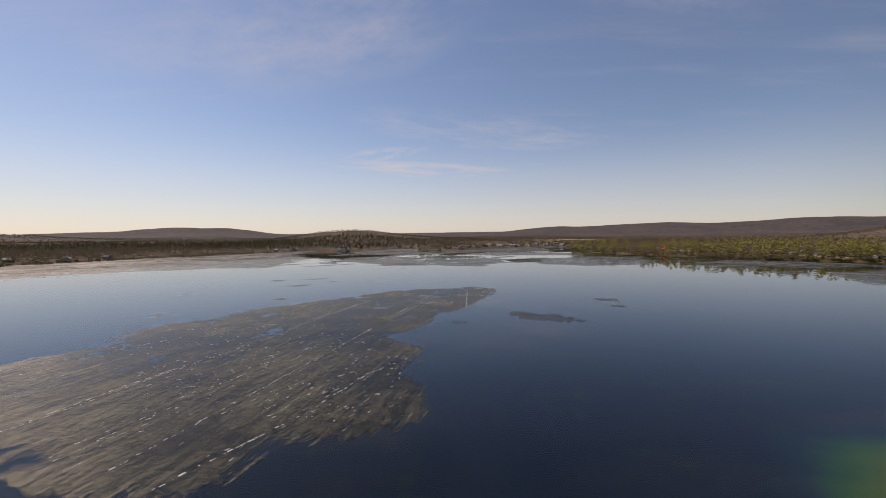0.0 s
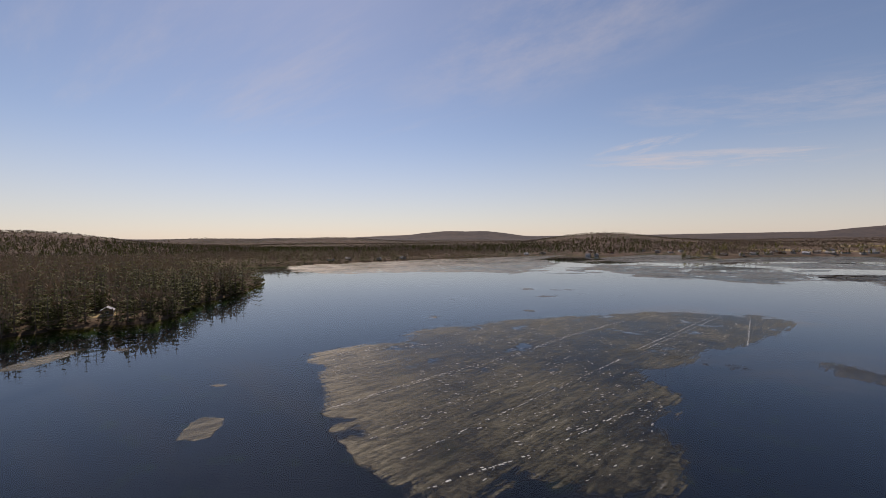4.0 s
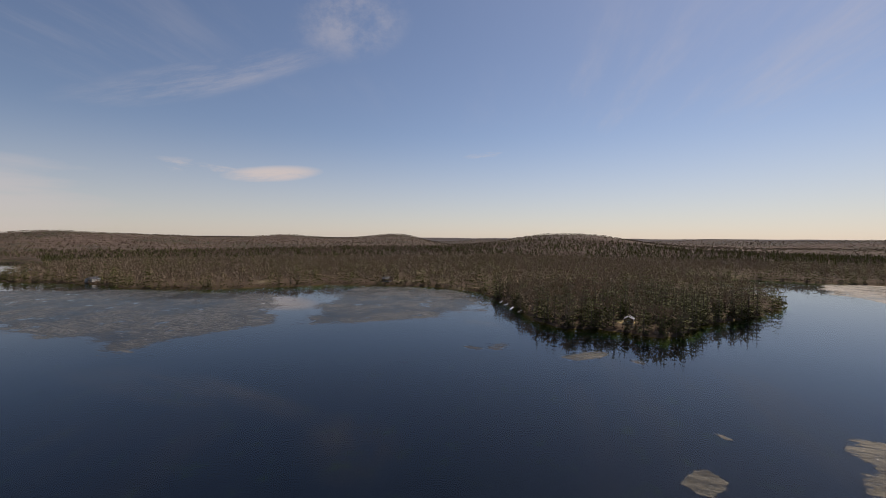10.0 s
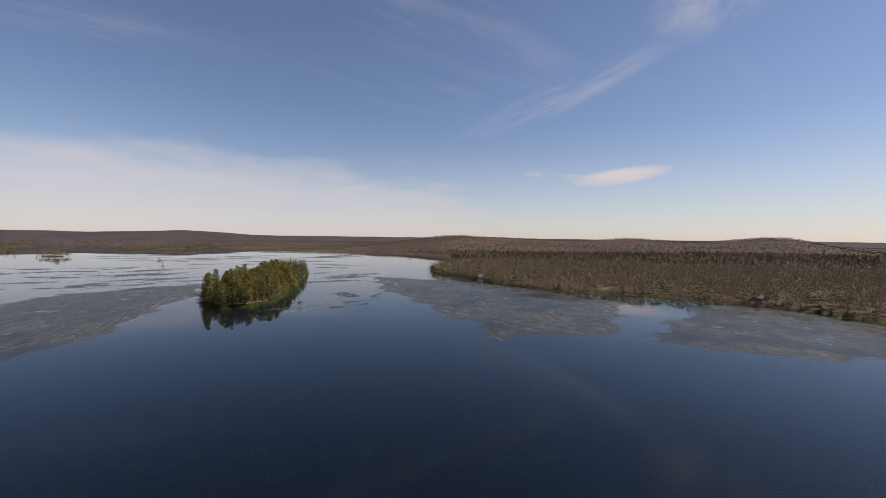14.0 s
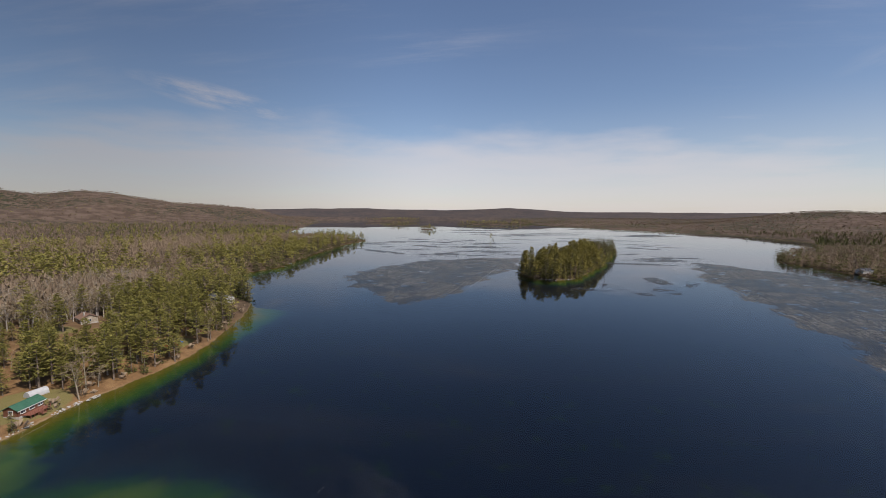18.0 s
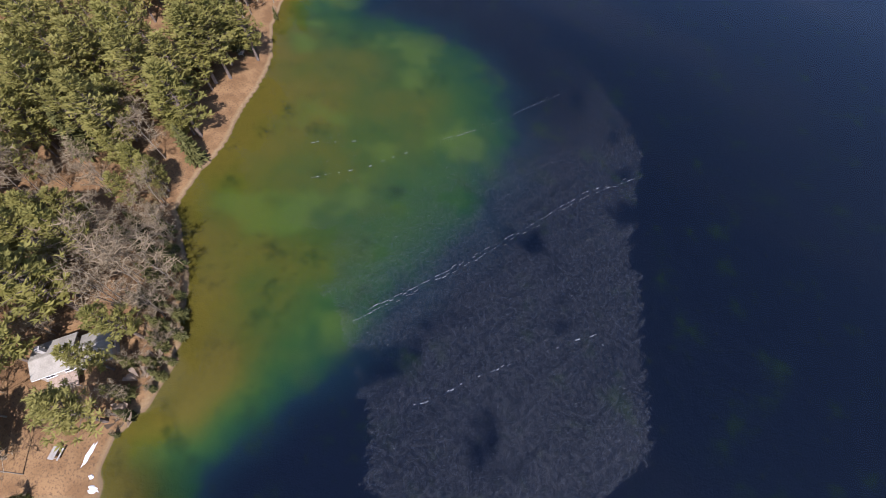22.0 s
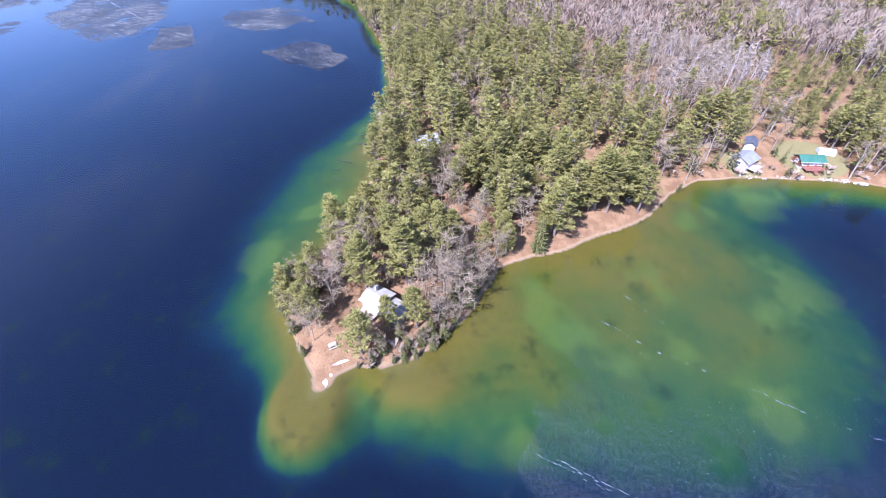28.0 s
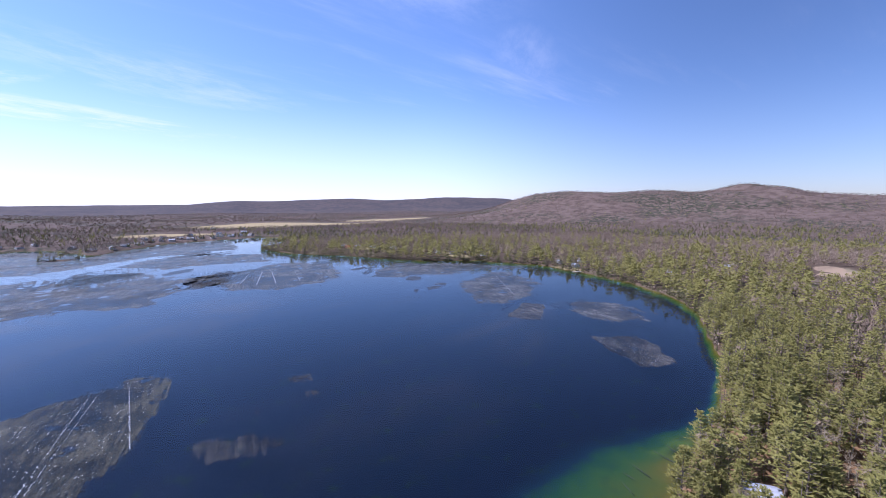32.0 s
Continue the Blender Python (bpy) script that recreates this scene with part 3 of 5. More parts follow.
def build_water():
    turns = 96
    a = np.linspace(0, 2 * np.pi, turns, endpoint=False)
    rings = [0.01, 60, 200, 700, 2000, 4800]
    v = np.concatenate([np.stack([r * np.cos(a), r * np.sin(a), 0 * a], 1) for r in rings])
    f = [(i * turns + j, (i + 1) * turns + j, (i + 1) * turns + (j + 1) % turns, i * turns + (j + 1) % turns) for i in range(len(rings) - 1) for j in range(turns)]
    me = mesh_of("water", v, f, WATER, True)
    bm = bmesh.new()
    bm.from_mesh(me)
    bm.faces.new([w for w in bm.verts][:turns])
    bm.to_mesh(me)
    return tagged(new("water", me), "calm dark blue lake water, mirror smooth", "water", kind="structure")


build_water()

# ================= ice =================


def ice_sheet(outline, mat, label, top=0.03, cell=2.0, wob=2.0, seed=1, name="ice_sheet", thick=0.04):
    """A sheet of ice: a slab cut to the outline, with its distance from the rim kept at each point."""
    pts = np.array(outline, float)
    x0, y0 = pts.min(0) - 3 * wob - 3 * cell
    x1, y1 = pts.max(0) + 3 * wob + 3 * cell
    nx, ny = int((x1 - x0) / cell) + 2, int((y1 - y0) / cell) + 2
    gx, gy = np.meshgrid(x0 + np.arange(nx) * cell, y0 + np.arange(ny) * cell, indexing="ij")
    rim = -signed_distance(outline, gx, gy) + rough(gx, gy, wob * 4, seed, 4) * wob
    skirt = 2 * wob + cell
    keep = rim > -skirt - cell
    cells = keep[:-1, :-1] & keep[1:, :-1] & keep[1:, 1:] & keep[:-1, 1:]
    i, j = np.where(cells)
    f = np.stack([i * ny + j, (i + 1) * ny + j, (i + 1) * ny + j + 1, i * ny + j + 1], 1)
    used, f = np.unique(f, return_inverse=True)
    f = f.reshape(-1, 4)
    if not len(f):
        return None
    v = np.stack([gx.ravel()[used], gy.ravel()[used], np.full(len(used), top)], 1)
    # the side wall of the slab
    e = np.concatenate([f[:, (0, 1)], f[:, (1, 2)], f[:, (2, 3)], f[:, (3, 0)]])
    key = e[:, 0].astype(np.int64) * len(v) + e[:, 1]
    back = e[:, 1].astype(np.int64) * len(v) + e[:, 0]
    e = e[~np.isin(key, back)]
    n = len(v)
    v = np.concatenate([v, v - (0, 0, thick)])
    f = np.concatenate([f, np.stack([e[:, 1], e[:, 0], e[:, 0] + n, e[:, 1] + n], 1)])
    me = mesh_of(name, v, f, mat)
    me.attributes.new("rim", "FLOAT", "POINT").data.foreach_set("value", np.tile(rim.ravel()[used], 2).astype(np.float32))
    me.attributes.new("skirt", "FLOAT", "POINT").data.foreach_set("value", np.tile(rim.ravel()[used] + skirt, 2).astype(np.float32))
    return tagged(new(name, me), label, "ice", "sheets of lake ice" if name == "ice_sheet" else "loose floes of lake ice")


ICE_A = [(-124, 87), (-120, 98), (-113, 118), (-118, 140), (-98, 172), (-76, 200), (-62, 216), (-35, 246), (0, 258), (15, 250), (10, 225), (0, 190), (-15, 161), (-26, 130), (-19, 116), (-16, 96), (-12, 84), (-12, 76), (-13, 69), (-14, 64), (-23, 61.5), (-29, 62), (-33, 64), (-35, 61), (-36, 56), (-36, 52), (-39, 48), (-44, 46), (-46, 49), (-51, 49), (-59, 50), (-64, 53), (-72, 55), (-69, 58), (-68, 62), (-71, 63.5), (-75, 62), (-80, 60), (-92, 69)]
ICE_B = [(11, 11), (15, 8), (19, 4), (24, 0), (29, -3), (34, -6), (37, -8), (43, -9), (50, -17), (60, -12), (70, -18), (82, -32), (93, -48), (104, -66), (102, -90), (82, -110), (62, -108), (40, -99), (29, -92), (20, -87), (11, -75), (6, -59), (2, -52), (-6, -44), (-10, -36), (-14, -27), (-17, -21), (-15, -12), (-8, 4), (2, 12)]
ICE_W = [(-585, 385), (-480, 322), (-395, 322), (-340, 380), (-275, 425), (-215, 440), (-230, 560), (-245, 650), (-320, 770), (-345, 960), (-390, 925), (-460, 775), (-525, 640), (-565, 500)]
ICE_NW = [(-191, -269), (-166, -189), (-221, -166), (-235, -150), (-300, -195), (-349, -227), (-355, -303), (-358, -369), (-323, -479), (-266, -570), (-216, -436)]
ICE_SW = [(-235, -138), (-249, -97), (-272, -70), (-310, -32), (-365, -32), (-430, -69), (-442, -158), (-385, -172), (-300, -148)]
ICE_S = [(138, -393), (127, -441), (81, -542), (-38, -574), (-25, -470), (24, -344), (48, -287), (58, -261), (88, -303), (121, -335)]
ICE_N1 = [(79, 553), (140, 600), (200, 629), (240, 560), (215, 472), (135, 437), (99, 465)]
ICE_N2 = [(-52, 684), (76, 829), (201, 776), (190, 672), (61, 682), (-32, 598)]
ICE_N3 = [(-185, 640), (-17, 690), (67, 566), (26, 426), (-85, 471), (-160, 540)]
ICE_N4 = [(-180, 1090), (-90, 1060), (-40, 910), (80, 1080), (200, 1110), (190, 870), (60, 850), (-80, 720), (-200, 760), (-230, 900)]
ICE_NE1 = [(296, 335), (345, 365), (389, 371), (360, 276), (274, 250), (251, 263)]
ICE_NE2 = [(299, 217), (332, 213), (335, 165), (320, 154), (302, 142), (286, 170)]
ICE_NE3 = [(234, 215), (278, 235), (293, 223), (247, 193)]
ICE_NE4 = [(242, 147), (263, 131), (258, 112), (236, 95), (217, 101), (222, 125)]
ICE_NE5 = [(230, 440), (330, 520), (400, 440), (450, 360), (400, 400), (300, 410)]
ICE_P = [(18, 170), (28, 168.5), (36, 168), (45, 152), (39, 149), (30, 153), (19, 157)]
FLOE_P = [(60, 210), (72, 206), (70, 201), (62, 200)]
FLOE = [(-95.8, 32.8), (-98.8, 35.4), (-101, 37.5), (-102.5, 40.7), (-98.4, 42.7), (-94.8, 40.3), (-92.2, 36.8), (-92.6, 34.7)]
FLOE_S = [(-122, 51.6), (-121.5, 52.6), (-119.5, 53.8), (-119.8, 52.6)]
FLOE_W = [(-191, 18), (-198, 26), (-205, 36), (-202, 41), (-194, 35), (-187, 25)]
grey, thin = "grey weathered lake ice, streaked and rotting at the edges", "thin dark translucent lake ice over deep water"
for n, (outline, mat, label, cell, wob) in enumerate([
        (ICE_A, ICE, grey, 1.2, 1.1), (ICE_B, THIN_ICE, thin, 1.2, 0.9), (ICE_W, FAR_ICE, grey, 6, 9), (ICE_NW, FAR_ICE, grey, 5, 8), (ICE_SW, FAR_ICE, grey, 5, 5), (ICE_S, FAR_ICE, grey, 4, 5),
        (ICE_N1, FAR_ICE, grey, 5, 8), (ICE_N2, FAR_ICE, grey, 6, 14), (ICE_N3, FAR_ICE, grey, 6, 18), (ICE_N4, FAR_ICE, grey, 8, 20), (ICE_NE1, FAR_ICE, grey, 4, 5), (ICE_NE2, FAR_ICE, grey, 4, 6), (ICE_NE3, FLOE_ICE, grey, 3, 4),
        (ICE_NE4, FLOE_ICE, grey, 3, 4), (ICE_NE5, FAR_ICE, grey, 5, 14), (ICE_P, LACY_FLOE, grey, 1.5, 5), (FLOE, NEAR_FLOE, grey, 0.3, 0.5), (FLOE_W, NEAR_FLOE, grey, 0.8, 0.8), (FLOE_P, LACY_FLOE, grey, 1, 1.5), (FLOE_S, NEAR_FLOE, grey, 0.3, 0.25)]):
    ice_sheet(outline, mat, label, cell=cell, wob=wob, seed=50 + n)


SEAM = plain("track_ice", (0.20, 0.21, 0.22), (0.46, 0.48, 0.50), 1.2, 0.6)
FAINT_SEAM = plain("faint_track_ice", (0.07, 0.08, 0.09), (0.19, 0.20, 0.22), 1.2, 0.6)


def seam(line, wide, seed, gaps=0.35, top=0.05, mat=None):
    """A frozen sled track: a broken line of low raised slush."""
    rng, bm = np.random.default_rng(seed), bmesh.new()
    for (ax, ay), (bx, by) in zip(line, line[1:]):
        a, b = np.array((ax, ay), float), np.array((bx, by), float)
        long = np.linalg.norm(b - a)
        d = (b - a) / long
        n, s = np.array((-d[1], d[0])), 0.0
        while s < long:
            piece = rng.uniform(0.2, 1.1)
            if rng.random() > gaps:
                w, off = wide * 0.7 * rng.uniform(0.15, 1.0), rng.uniform(-0.22, 0.22)
                p, q = a + d * s + n * off, a + d * (s + piece) + n * (off + rng.uniform(-0.1, 0.1))
                low = [bm.verts.new((*(c + n * k * w / 2), 0.028)) for c, k in ((p, -1), (p, 1), (q, 1), (q, -1))]
                high = [bm.verts.new((*(c + n * k * w / 4 + d * e), top + rng.uniform(0, 0.04))) for c, k, e in ((p, -1, 0.1), (p, 1, 0.1), (q, 1, -0.1), (q, -1, -0.1))]
                bm.faces.new(high)
                for k in range(4):
                    bm.faces.new((low[k], low[(k + 1) % 4], high[(k + 1) % 4], high[k]))
            s += piece + rng.uniform(0, 0.5)
    bmesh.ops.recalc_face_normals(bm, faces=bm.faces)
    me = bpy.data.meshes.new("sled_track")
    bm.to_mesh(me)
    bm.free()
    me.materials.append(mat or SEAM)
    tagged(new("sled_track", me), "white broken line of an old sled track on the ice", "track", kind="stuff")


for n, (line, wide, gaps) in enumerate([
        ([(-83, 60), (-77, 90), (-68, 121), (-61, 163), (-50, 205)], 0.55, 0.25), ([(-82, 60), (-76, 90), (-67, 121), (-60, 163), (-49, 205)], 0.4, 0.35),
        ([(-54, 53), (-51, 67), (-47, 86), (-42, 110), (-36, 140)], 0.5, 0.4), ([(-45, 48), (-33, 73), (-27, 93), (-19, 105)], 0.6, 0.45), ([(-34, 156), (-15, 245)], 0.7, 0.35), ([(-32, 156), (-12, 245)], 0.5, 0.4),
        ([(0, 246), (-2, 181)], 0.7, 0.3), ([(-64, 55), (-60, 80), (-52, 105)], 0.35, 0.65), ([(-118, 92), (-110, 105), (-97, 125)], 0.5, 0.4),
        ([(33.5, -6), (29, -18), (25, -31), (21, -44), (17, -60), (11, -72)], 0.24, 0.35), ([(32.5, -6.4), (28, -18.4), (24, -31.4), (20, -44.4), (16, -60.4), (10, -72.4)], 0.20, 0.45),
        ([(16, -1), (13, -5), (7, -18), (4, -23), (-3, -36)], 0.30, 0.6), ([(52, -50), (47, -60), (44, -69), (37, -92)], 0.22, 0.4), ([(66, -22), (58, -34), (54, -44)], 0.3, 0.6), ([(74, -30), (66, -38)], 0.3, 0.6),
        ([(120, 480), (150, 565)], 1.6, 0.15), ([(138, 470), (160, 560)], 1.6, 0.15), ([(105, 490), (132, 560)], 1.2, 0.3), ([(165, 470), (185, 545)], 1.3, 0.3),
        ([(30, 640), (120, 800)], 1.6, 0.3), ([(300, 265), (370, 360)], 0.9, 0.3), ([(20, -330), (-10, -480)], 1.0, 0.4), ([(80, -320), (60, -470)], 0.9, 0.5)]):
    seam(line, wide, 300 + n, gaps, mat=FAINT_SEAM if 9 <= n <= 14 else SEAM)


def flecks(name, outline, count, seed, size, mat=SEAM):
    """Small bits of white slush frozen on a sheet, drawn out along the wind."""
    rng = np.random.default_rng(seed)
    o = np.array(outline, float)
    x, y = rng.uniform(o[:, 0].min(), o[:, 0].max(), count * 4), rng.uniform(o[:, 1].min(), o[:, 1].max(), count * 4)
    ok = (signed_distance(outline, x, y) < -2) & (rough(x, y, 25, seed) > -0.25)
    x, y = x[ok][:count], y[ok][:count]
    long, wide, turn = size * rng.uniform(0.3, 1.6, len(x)) ** 1.5, size * rng.uniform(0.12, 0.4, len(x)), radians(62) + rng.normal(0, 0.22, len(x))
    base = np.array([(-1, 0, 0), (-0.3, -1, 0), (0.5, -0.8, 0), (1, 0.1, 0), (0.2, 1, 0), (-0.5, 0.7, 0), (0, 0, 1)])
    px, py = base[None, :, 0] * long[:, None], base[None, :, 1] * wide[:, None]
    c, q = np.cos(turn)[:, None], np.sin(turn)[:, None]
    v = np.stack([px * c - py * q + x[:, None], px * q + py * c + y[:, None], 0.031 + base[None, :, 2] * 0.06 + 0 * px], -1)
    f = np.array([(k, (k + 1) % 6, 6) for k in range(6)])[None] + (np.arange(len(x)) * 7)[:, None, None]
    tagged(new(name, mesh_of(name, v.reshape(-1, 3), f.reshape(-1, 3), mat)), "scattered white slush crumbs on the ice", "slush", kind="stuff")


flecks("slush_crumbs", ICE_A, 1500, 71, 0.36)
flecks("slush_crumbs", ICE_B, 900, 72, 0.12, FAINT_SEAM)
flecks("slush_crumbs", ICE_S, 400, 73, 1.1, FAINT_SEAM)
flecks("slush_crumbs", ICE_NW, 700, 74, 0.9, FAINT_SEAM)
flecks("slush_crumbs", ICE_NE4, 150, 75, 0.45, FAINT_SEAM)


def drift(box, count, seed, long, wide, turn, mat=LACY_FLOE):
    """Loose floes drifting in a stretch of open water."""
    rng, made = np.random.default_rng(seed), 0
    while made < count:
        cx, cy = rng.uniform(box[0], box[1]), rng.uniform(box[2], box[3])
        a, b = long * rng.uniform(0.25, 1.2), wide * rng.uniform(0.4, 1.3)
        made += 1
        if float(shore_distance(np.array([cx]), np.array([cy]))[0]) > -a * 0.7:
            continue
        t = radians(turn + rng.normal(0, 14))
        ring = [(cx + a * rng.uniform(0.7, 1.1) * math.cos(k) * math.cos(t) - b * rng.uniform(0.6, 1.15) * math.sin(k) * math.sin(t),
                 cy + a * math.cos(k) * math.sin(t) + b * rng.uniform(0.6, 1.15) * math.sin(k) * math.cos(t)) for k in np.arange(9) / 9 * 6.283]
        ice_sheet(ring, mat, "small grey floe of drifting lake ice", top=0.022 + 0.0004 * made, cell=max(b / 2.6, 0.5), wob=b * 0.6, seed=seed + made, name="ice_floe")


drift((-330, 40, -1250, -470), 46, 801, 55, 11, 5)
drift((0, 240, -1000, -560), 22, 802, 60, 14, 0)
drift((-500, 100, -2000, -1100), 22, 803, 120, 28, 0)
drift((-190, -60, -420, -330), 12, 804, 14, 5, 40)
drift((-220, 330, 430, 900), 40, 805, 42, 13, 25)
drift((200, 440, 260, 520), 10, 806, 18, 8, 30)
drift((-40, 70, 130, 190), 8, 807, 5, 2, 20)
drift((-180, -60, 150, 330), 10, 809, 7, 2, 40)
drift((-240, -140, -60, 60), 6, 810, 5, 2, 40)

# ================= trees =================


def rot_z(v, a):
    c, s = np.cos(a), np.sin(a)
    return np.stack([v[..., 0] * c - v[..., 1] * s, v[..., 0] * s + v[..., 1] * c, v[..., 2]], -1)


class Shape:
    """Points and triangles being gathered."""

    def __init__(self):
        self.v, self.f, self.n = [], [], 0

    def add(self, v, f):
        self.v.append(np.asarray(v, float))
        self.f.append(np.asarray(f, int) + self.n)
        self.n += len(v)

    def limb(self, a, b, ra, rb, sides=3):
        a, b = np.asarray(a, float), np.asarray(b, float)
        d = (b - a) / max(np.linalg.norm(b - a), 1e-6)
        u = np.cross(d, (0.3, 0.9, 0.2))
        u /= np.linalg.norm(u)
        w = np.cross(d, u)
        t = np.arange(sides) / sides * 2 * np.pi
        ring = np.cos(t)[:, None] * u + np.sin(t)[:, None] * w
        if rb <= 0:
            self.add(np.concatenate([a + ring * ra, b[None]]), [(i, (i + 1) % sides, sides) for i in range(sides)])
        else:
            f = [(i, (i + 1) % sides, sides + (i + 1) % sides) for i in range(sides)] + [(i, sides + (i + 1) % sides, sides + i) for i in range(sides)]
            self.add(np.concatenate([a + ring * ra, b + ring * rb]), f)

    def spray(self, at, out, size, blades, rng, droop=0.1, wide=0.24):
        """A tuft of needles: a fan of narrow blades."""
        out = out / np.linalg.norm(out)
        side = np.cross(out, (0, 0, 1.0))
        side /= max(np.linalg.norm(side), 1e-6)
        for k in range(blades):
            ang = (k / max(blades - 1, 1) - 0.5) * 3.8 + rng.uniform(-0.3, 0.3)
            d = out * math.cos(ang) + side * math.sin(ang) + np.array((0, 0, rng.uniform(-0.15, 0.75) - droop))
            d *= size * rng.uniform(0.7, 1.2) / np.linalg.norm(d)
            w = np.cross(d, (rng.uniform(-1, 1), rng.uniform(-1, 1), 1.0))
            w *= size * wide / max(np.linalg.norm(w), 1e-6)
            self.add([at - d * 0.15, at + d * 0.55 + w, at + d * 1.05 - w * 0.4], [(0, 1, 2)])

    def get(self):
        return np.concatenate(self.v), np.concatenate(self.f)


def pine_shapes(seed, levels=11, boughs=5, tufts=4, blades=5, tuft=0.062, wide=0.26):
    """A white pine, 1 high: flat-topped plumes in uneven layers. Trunk and crown."""
    rng = np.random.default_rng(seed)
    trunk, crown = Shape(), Shape()
    lean = rng.uniform(-0.03, 0.03, 2)
    spine = lambda h: np.array((lean[0] * h * h, lean[1] * h * h, h))  # noqa: E731
    for a, b in ((0, 0.35), (0.35, 0.7), (0.7, 0.97)):
        trunk.limb(spine(a), spine(b), 0.018 * (1.08 - a), 0.018 * (1.08 - b), 6)
    base = rng.uniform(0.22, 0.36)
    for i in range(levels):
        h = base + (0.985 - base) * (i / (levels - 1)) ** 0.9
        k = (h - base) / (1 - base)
        reach = 0.235 * (1 - k) ** 0.66 * (0.66 + 0.34 * min(1, k * 5)) * rng.uniform(0.8, 1.15) + 0.022
        start = rng.uniform(0, 6.28)
        for j in range(max(3, boughs - (k > 0.8))):
            if rng.random() < 0.10:
                continue
            ang = start + j / boughs * 6.28 + rng.uniform(-0.4, 0.4)
            long = reach * rng.uniform(0.6, 1.2)
            d = np.array((math.cos(ang), math.sin(ang), 0.12 + 0.5 * k))
            a, b = spine(h), spine(h) + d * long
            if k < 0.7:
                trunk.limb(a, b, 0.005, 0, 3)
            for q in range(tufts):
                s = 0.35 + 0.65 * (q + rng.uniform(0.2, 0.9)) / tufts
                crown.spray(a + (b - a) * s + rng.uniform(-0.015, 0.015, 3), d + rng.uniform(-0.5, 0.5, 3) * (1, 1, 0.3), tuft * (1.1 - 0.35 * k) * rng.uniform(0.8, 1.3), blades, rng, 0.1, wide)
    crown.spray(spine(0.95), np.array((0.1, 0.1, 1.0)), 0.05, blades, rng)
    return trunk.get(), crown.get()


def spruce_shapes(seed, levels=14, boughs=7, blades=3, wide=0.17):
    """A narrow fir, spruce or cedar, 1 high."""
    rng = np.random.default_rng(seed)
    trunk, crown = Shape(), Shape()
    trunk.limb((0, 0, 0), (0, 0, 0.95), 0.016, 0.003, 5)
    for i in range(levels):
        h = 0.08 + 0.9 * i / (levels - 1)
        reach = wide * (1 - h) ** 0.8 + 0.012
        for j in range(boughs):
            ang = rng.uniform(0, 6.28)
            d = np.array((math.cos(ang), math.sin(ang), rng.uniform(-0.25, 0.25)))
            crown.spray(np.array((0, 0, h)) + d * reach * rng.uniform(0.2, 0.6), d, reach * rng.uniform(0.55, 0.9) + 0.012, blades, rng, 0.45)
    return trunk.get(), crown.get()


def bare_shapes(seed, limbs=8, subs=4, twigs=5, spread=0.30, stems=1, thick=1.0, steep=1.0):
    """A leafless broadleaf tree, 1 high. Trunk with limbs, and the fine twigs."""
    rng = np.random.default_rng(seed)
    wood, fine = Shape(), Shape()
    for st in range(stems):
        foot = np.array((rng.uniform(-0.05, 0.05), rng.uniform(-0.05, 0.05), 0)) * (stems > 1)
        top = foot + np.array((rng.uniform(-0.12, 0.12), rng.uniform(-0.12, 0.12), rng.uniform(0.78, 0.95)))
        wood.limb(foot, (foot + top) / 2, 0.017 * thick, 0.011 * thick, 5)
        wood.limb((foot + top) / 2, top, 0.011 * thick, 0.003 * thick, 4)
        for i in range(limbs):
            h = 0.28 + 0.62 * (i + rng.random()) / limbs
            a, ang = foot + (top - foot) * h, rng.uniform(0, 6.28)
            long = spread * (1.15 - 0.75 * h) * rng.uniform(0.7, 1.2)
            b = a + np.array((math.cos(ang) * long, math.sin(ang) * long, long * steep * rng.uniform(0.5, 1.1)))
            wood.limb(a, b, 0.006 * thick, 0.002 * thick, 3)
            for s in range(subs):
                k = 0.35 + 0.65 * (s + rng.random()) / subs
                c = a + (b - a) * k
                e = c + (rng.normal(0, 1, 3) * (1 / steep, 1 / steep, 0.6) + (0, 0, 0.7)) * 0.075
                fine.limb(c, e, 0.0028 * thick, 0, 3)
                for w in range(twigs):
                    m = c + (e - c) * rng.uniform(0.3, 1.0)
                    t = m + (rng.normal(0, 1, 3) * (1, 1, 0.7) + (0, 0, 0.55)) * 0.05
                    n = rng.normal(0, 1, 3) * 0.0055 * thick
                    fine.add([m - n, m + n, t], [(0, 1, 2)])
    return wood.get(), fine.get()


def scatter(region, gap, seed, keep=None):
    """Places on land in a box of the plan, about gap metres apart."""
    rng = np.random.default_rng(seed)
    x0, x1, y0, y1 = region
    gx, gy = np.meshgrid(np.arange(x0, x1, gap), np.arange(y0, y1, gap))
    x = gx.ravel() + rng.uniform(-0.48, 0.48, gx.size) * gap
    y = gy.ravel() + rng.uniform(-0.48, 0.48, gx.size) * gap
    ok = np.ones(len(x), bool) if keep is None else keep(x, y)
    x, y = x[ok], y[ok]
    d = shore_distance(x, y)
    ok = d > 0.7
    return x[ok], y[ok], d[ok], rng


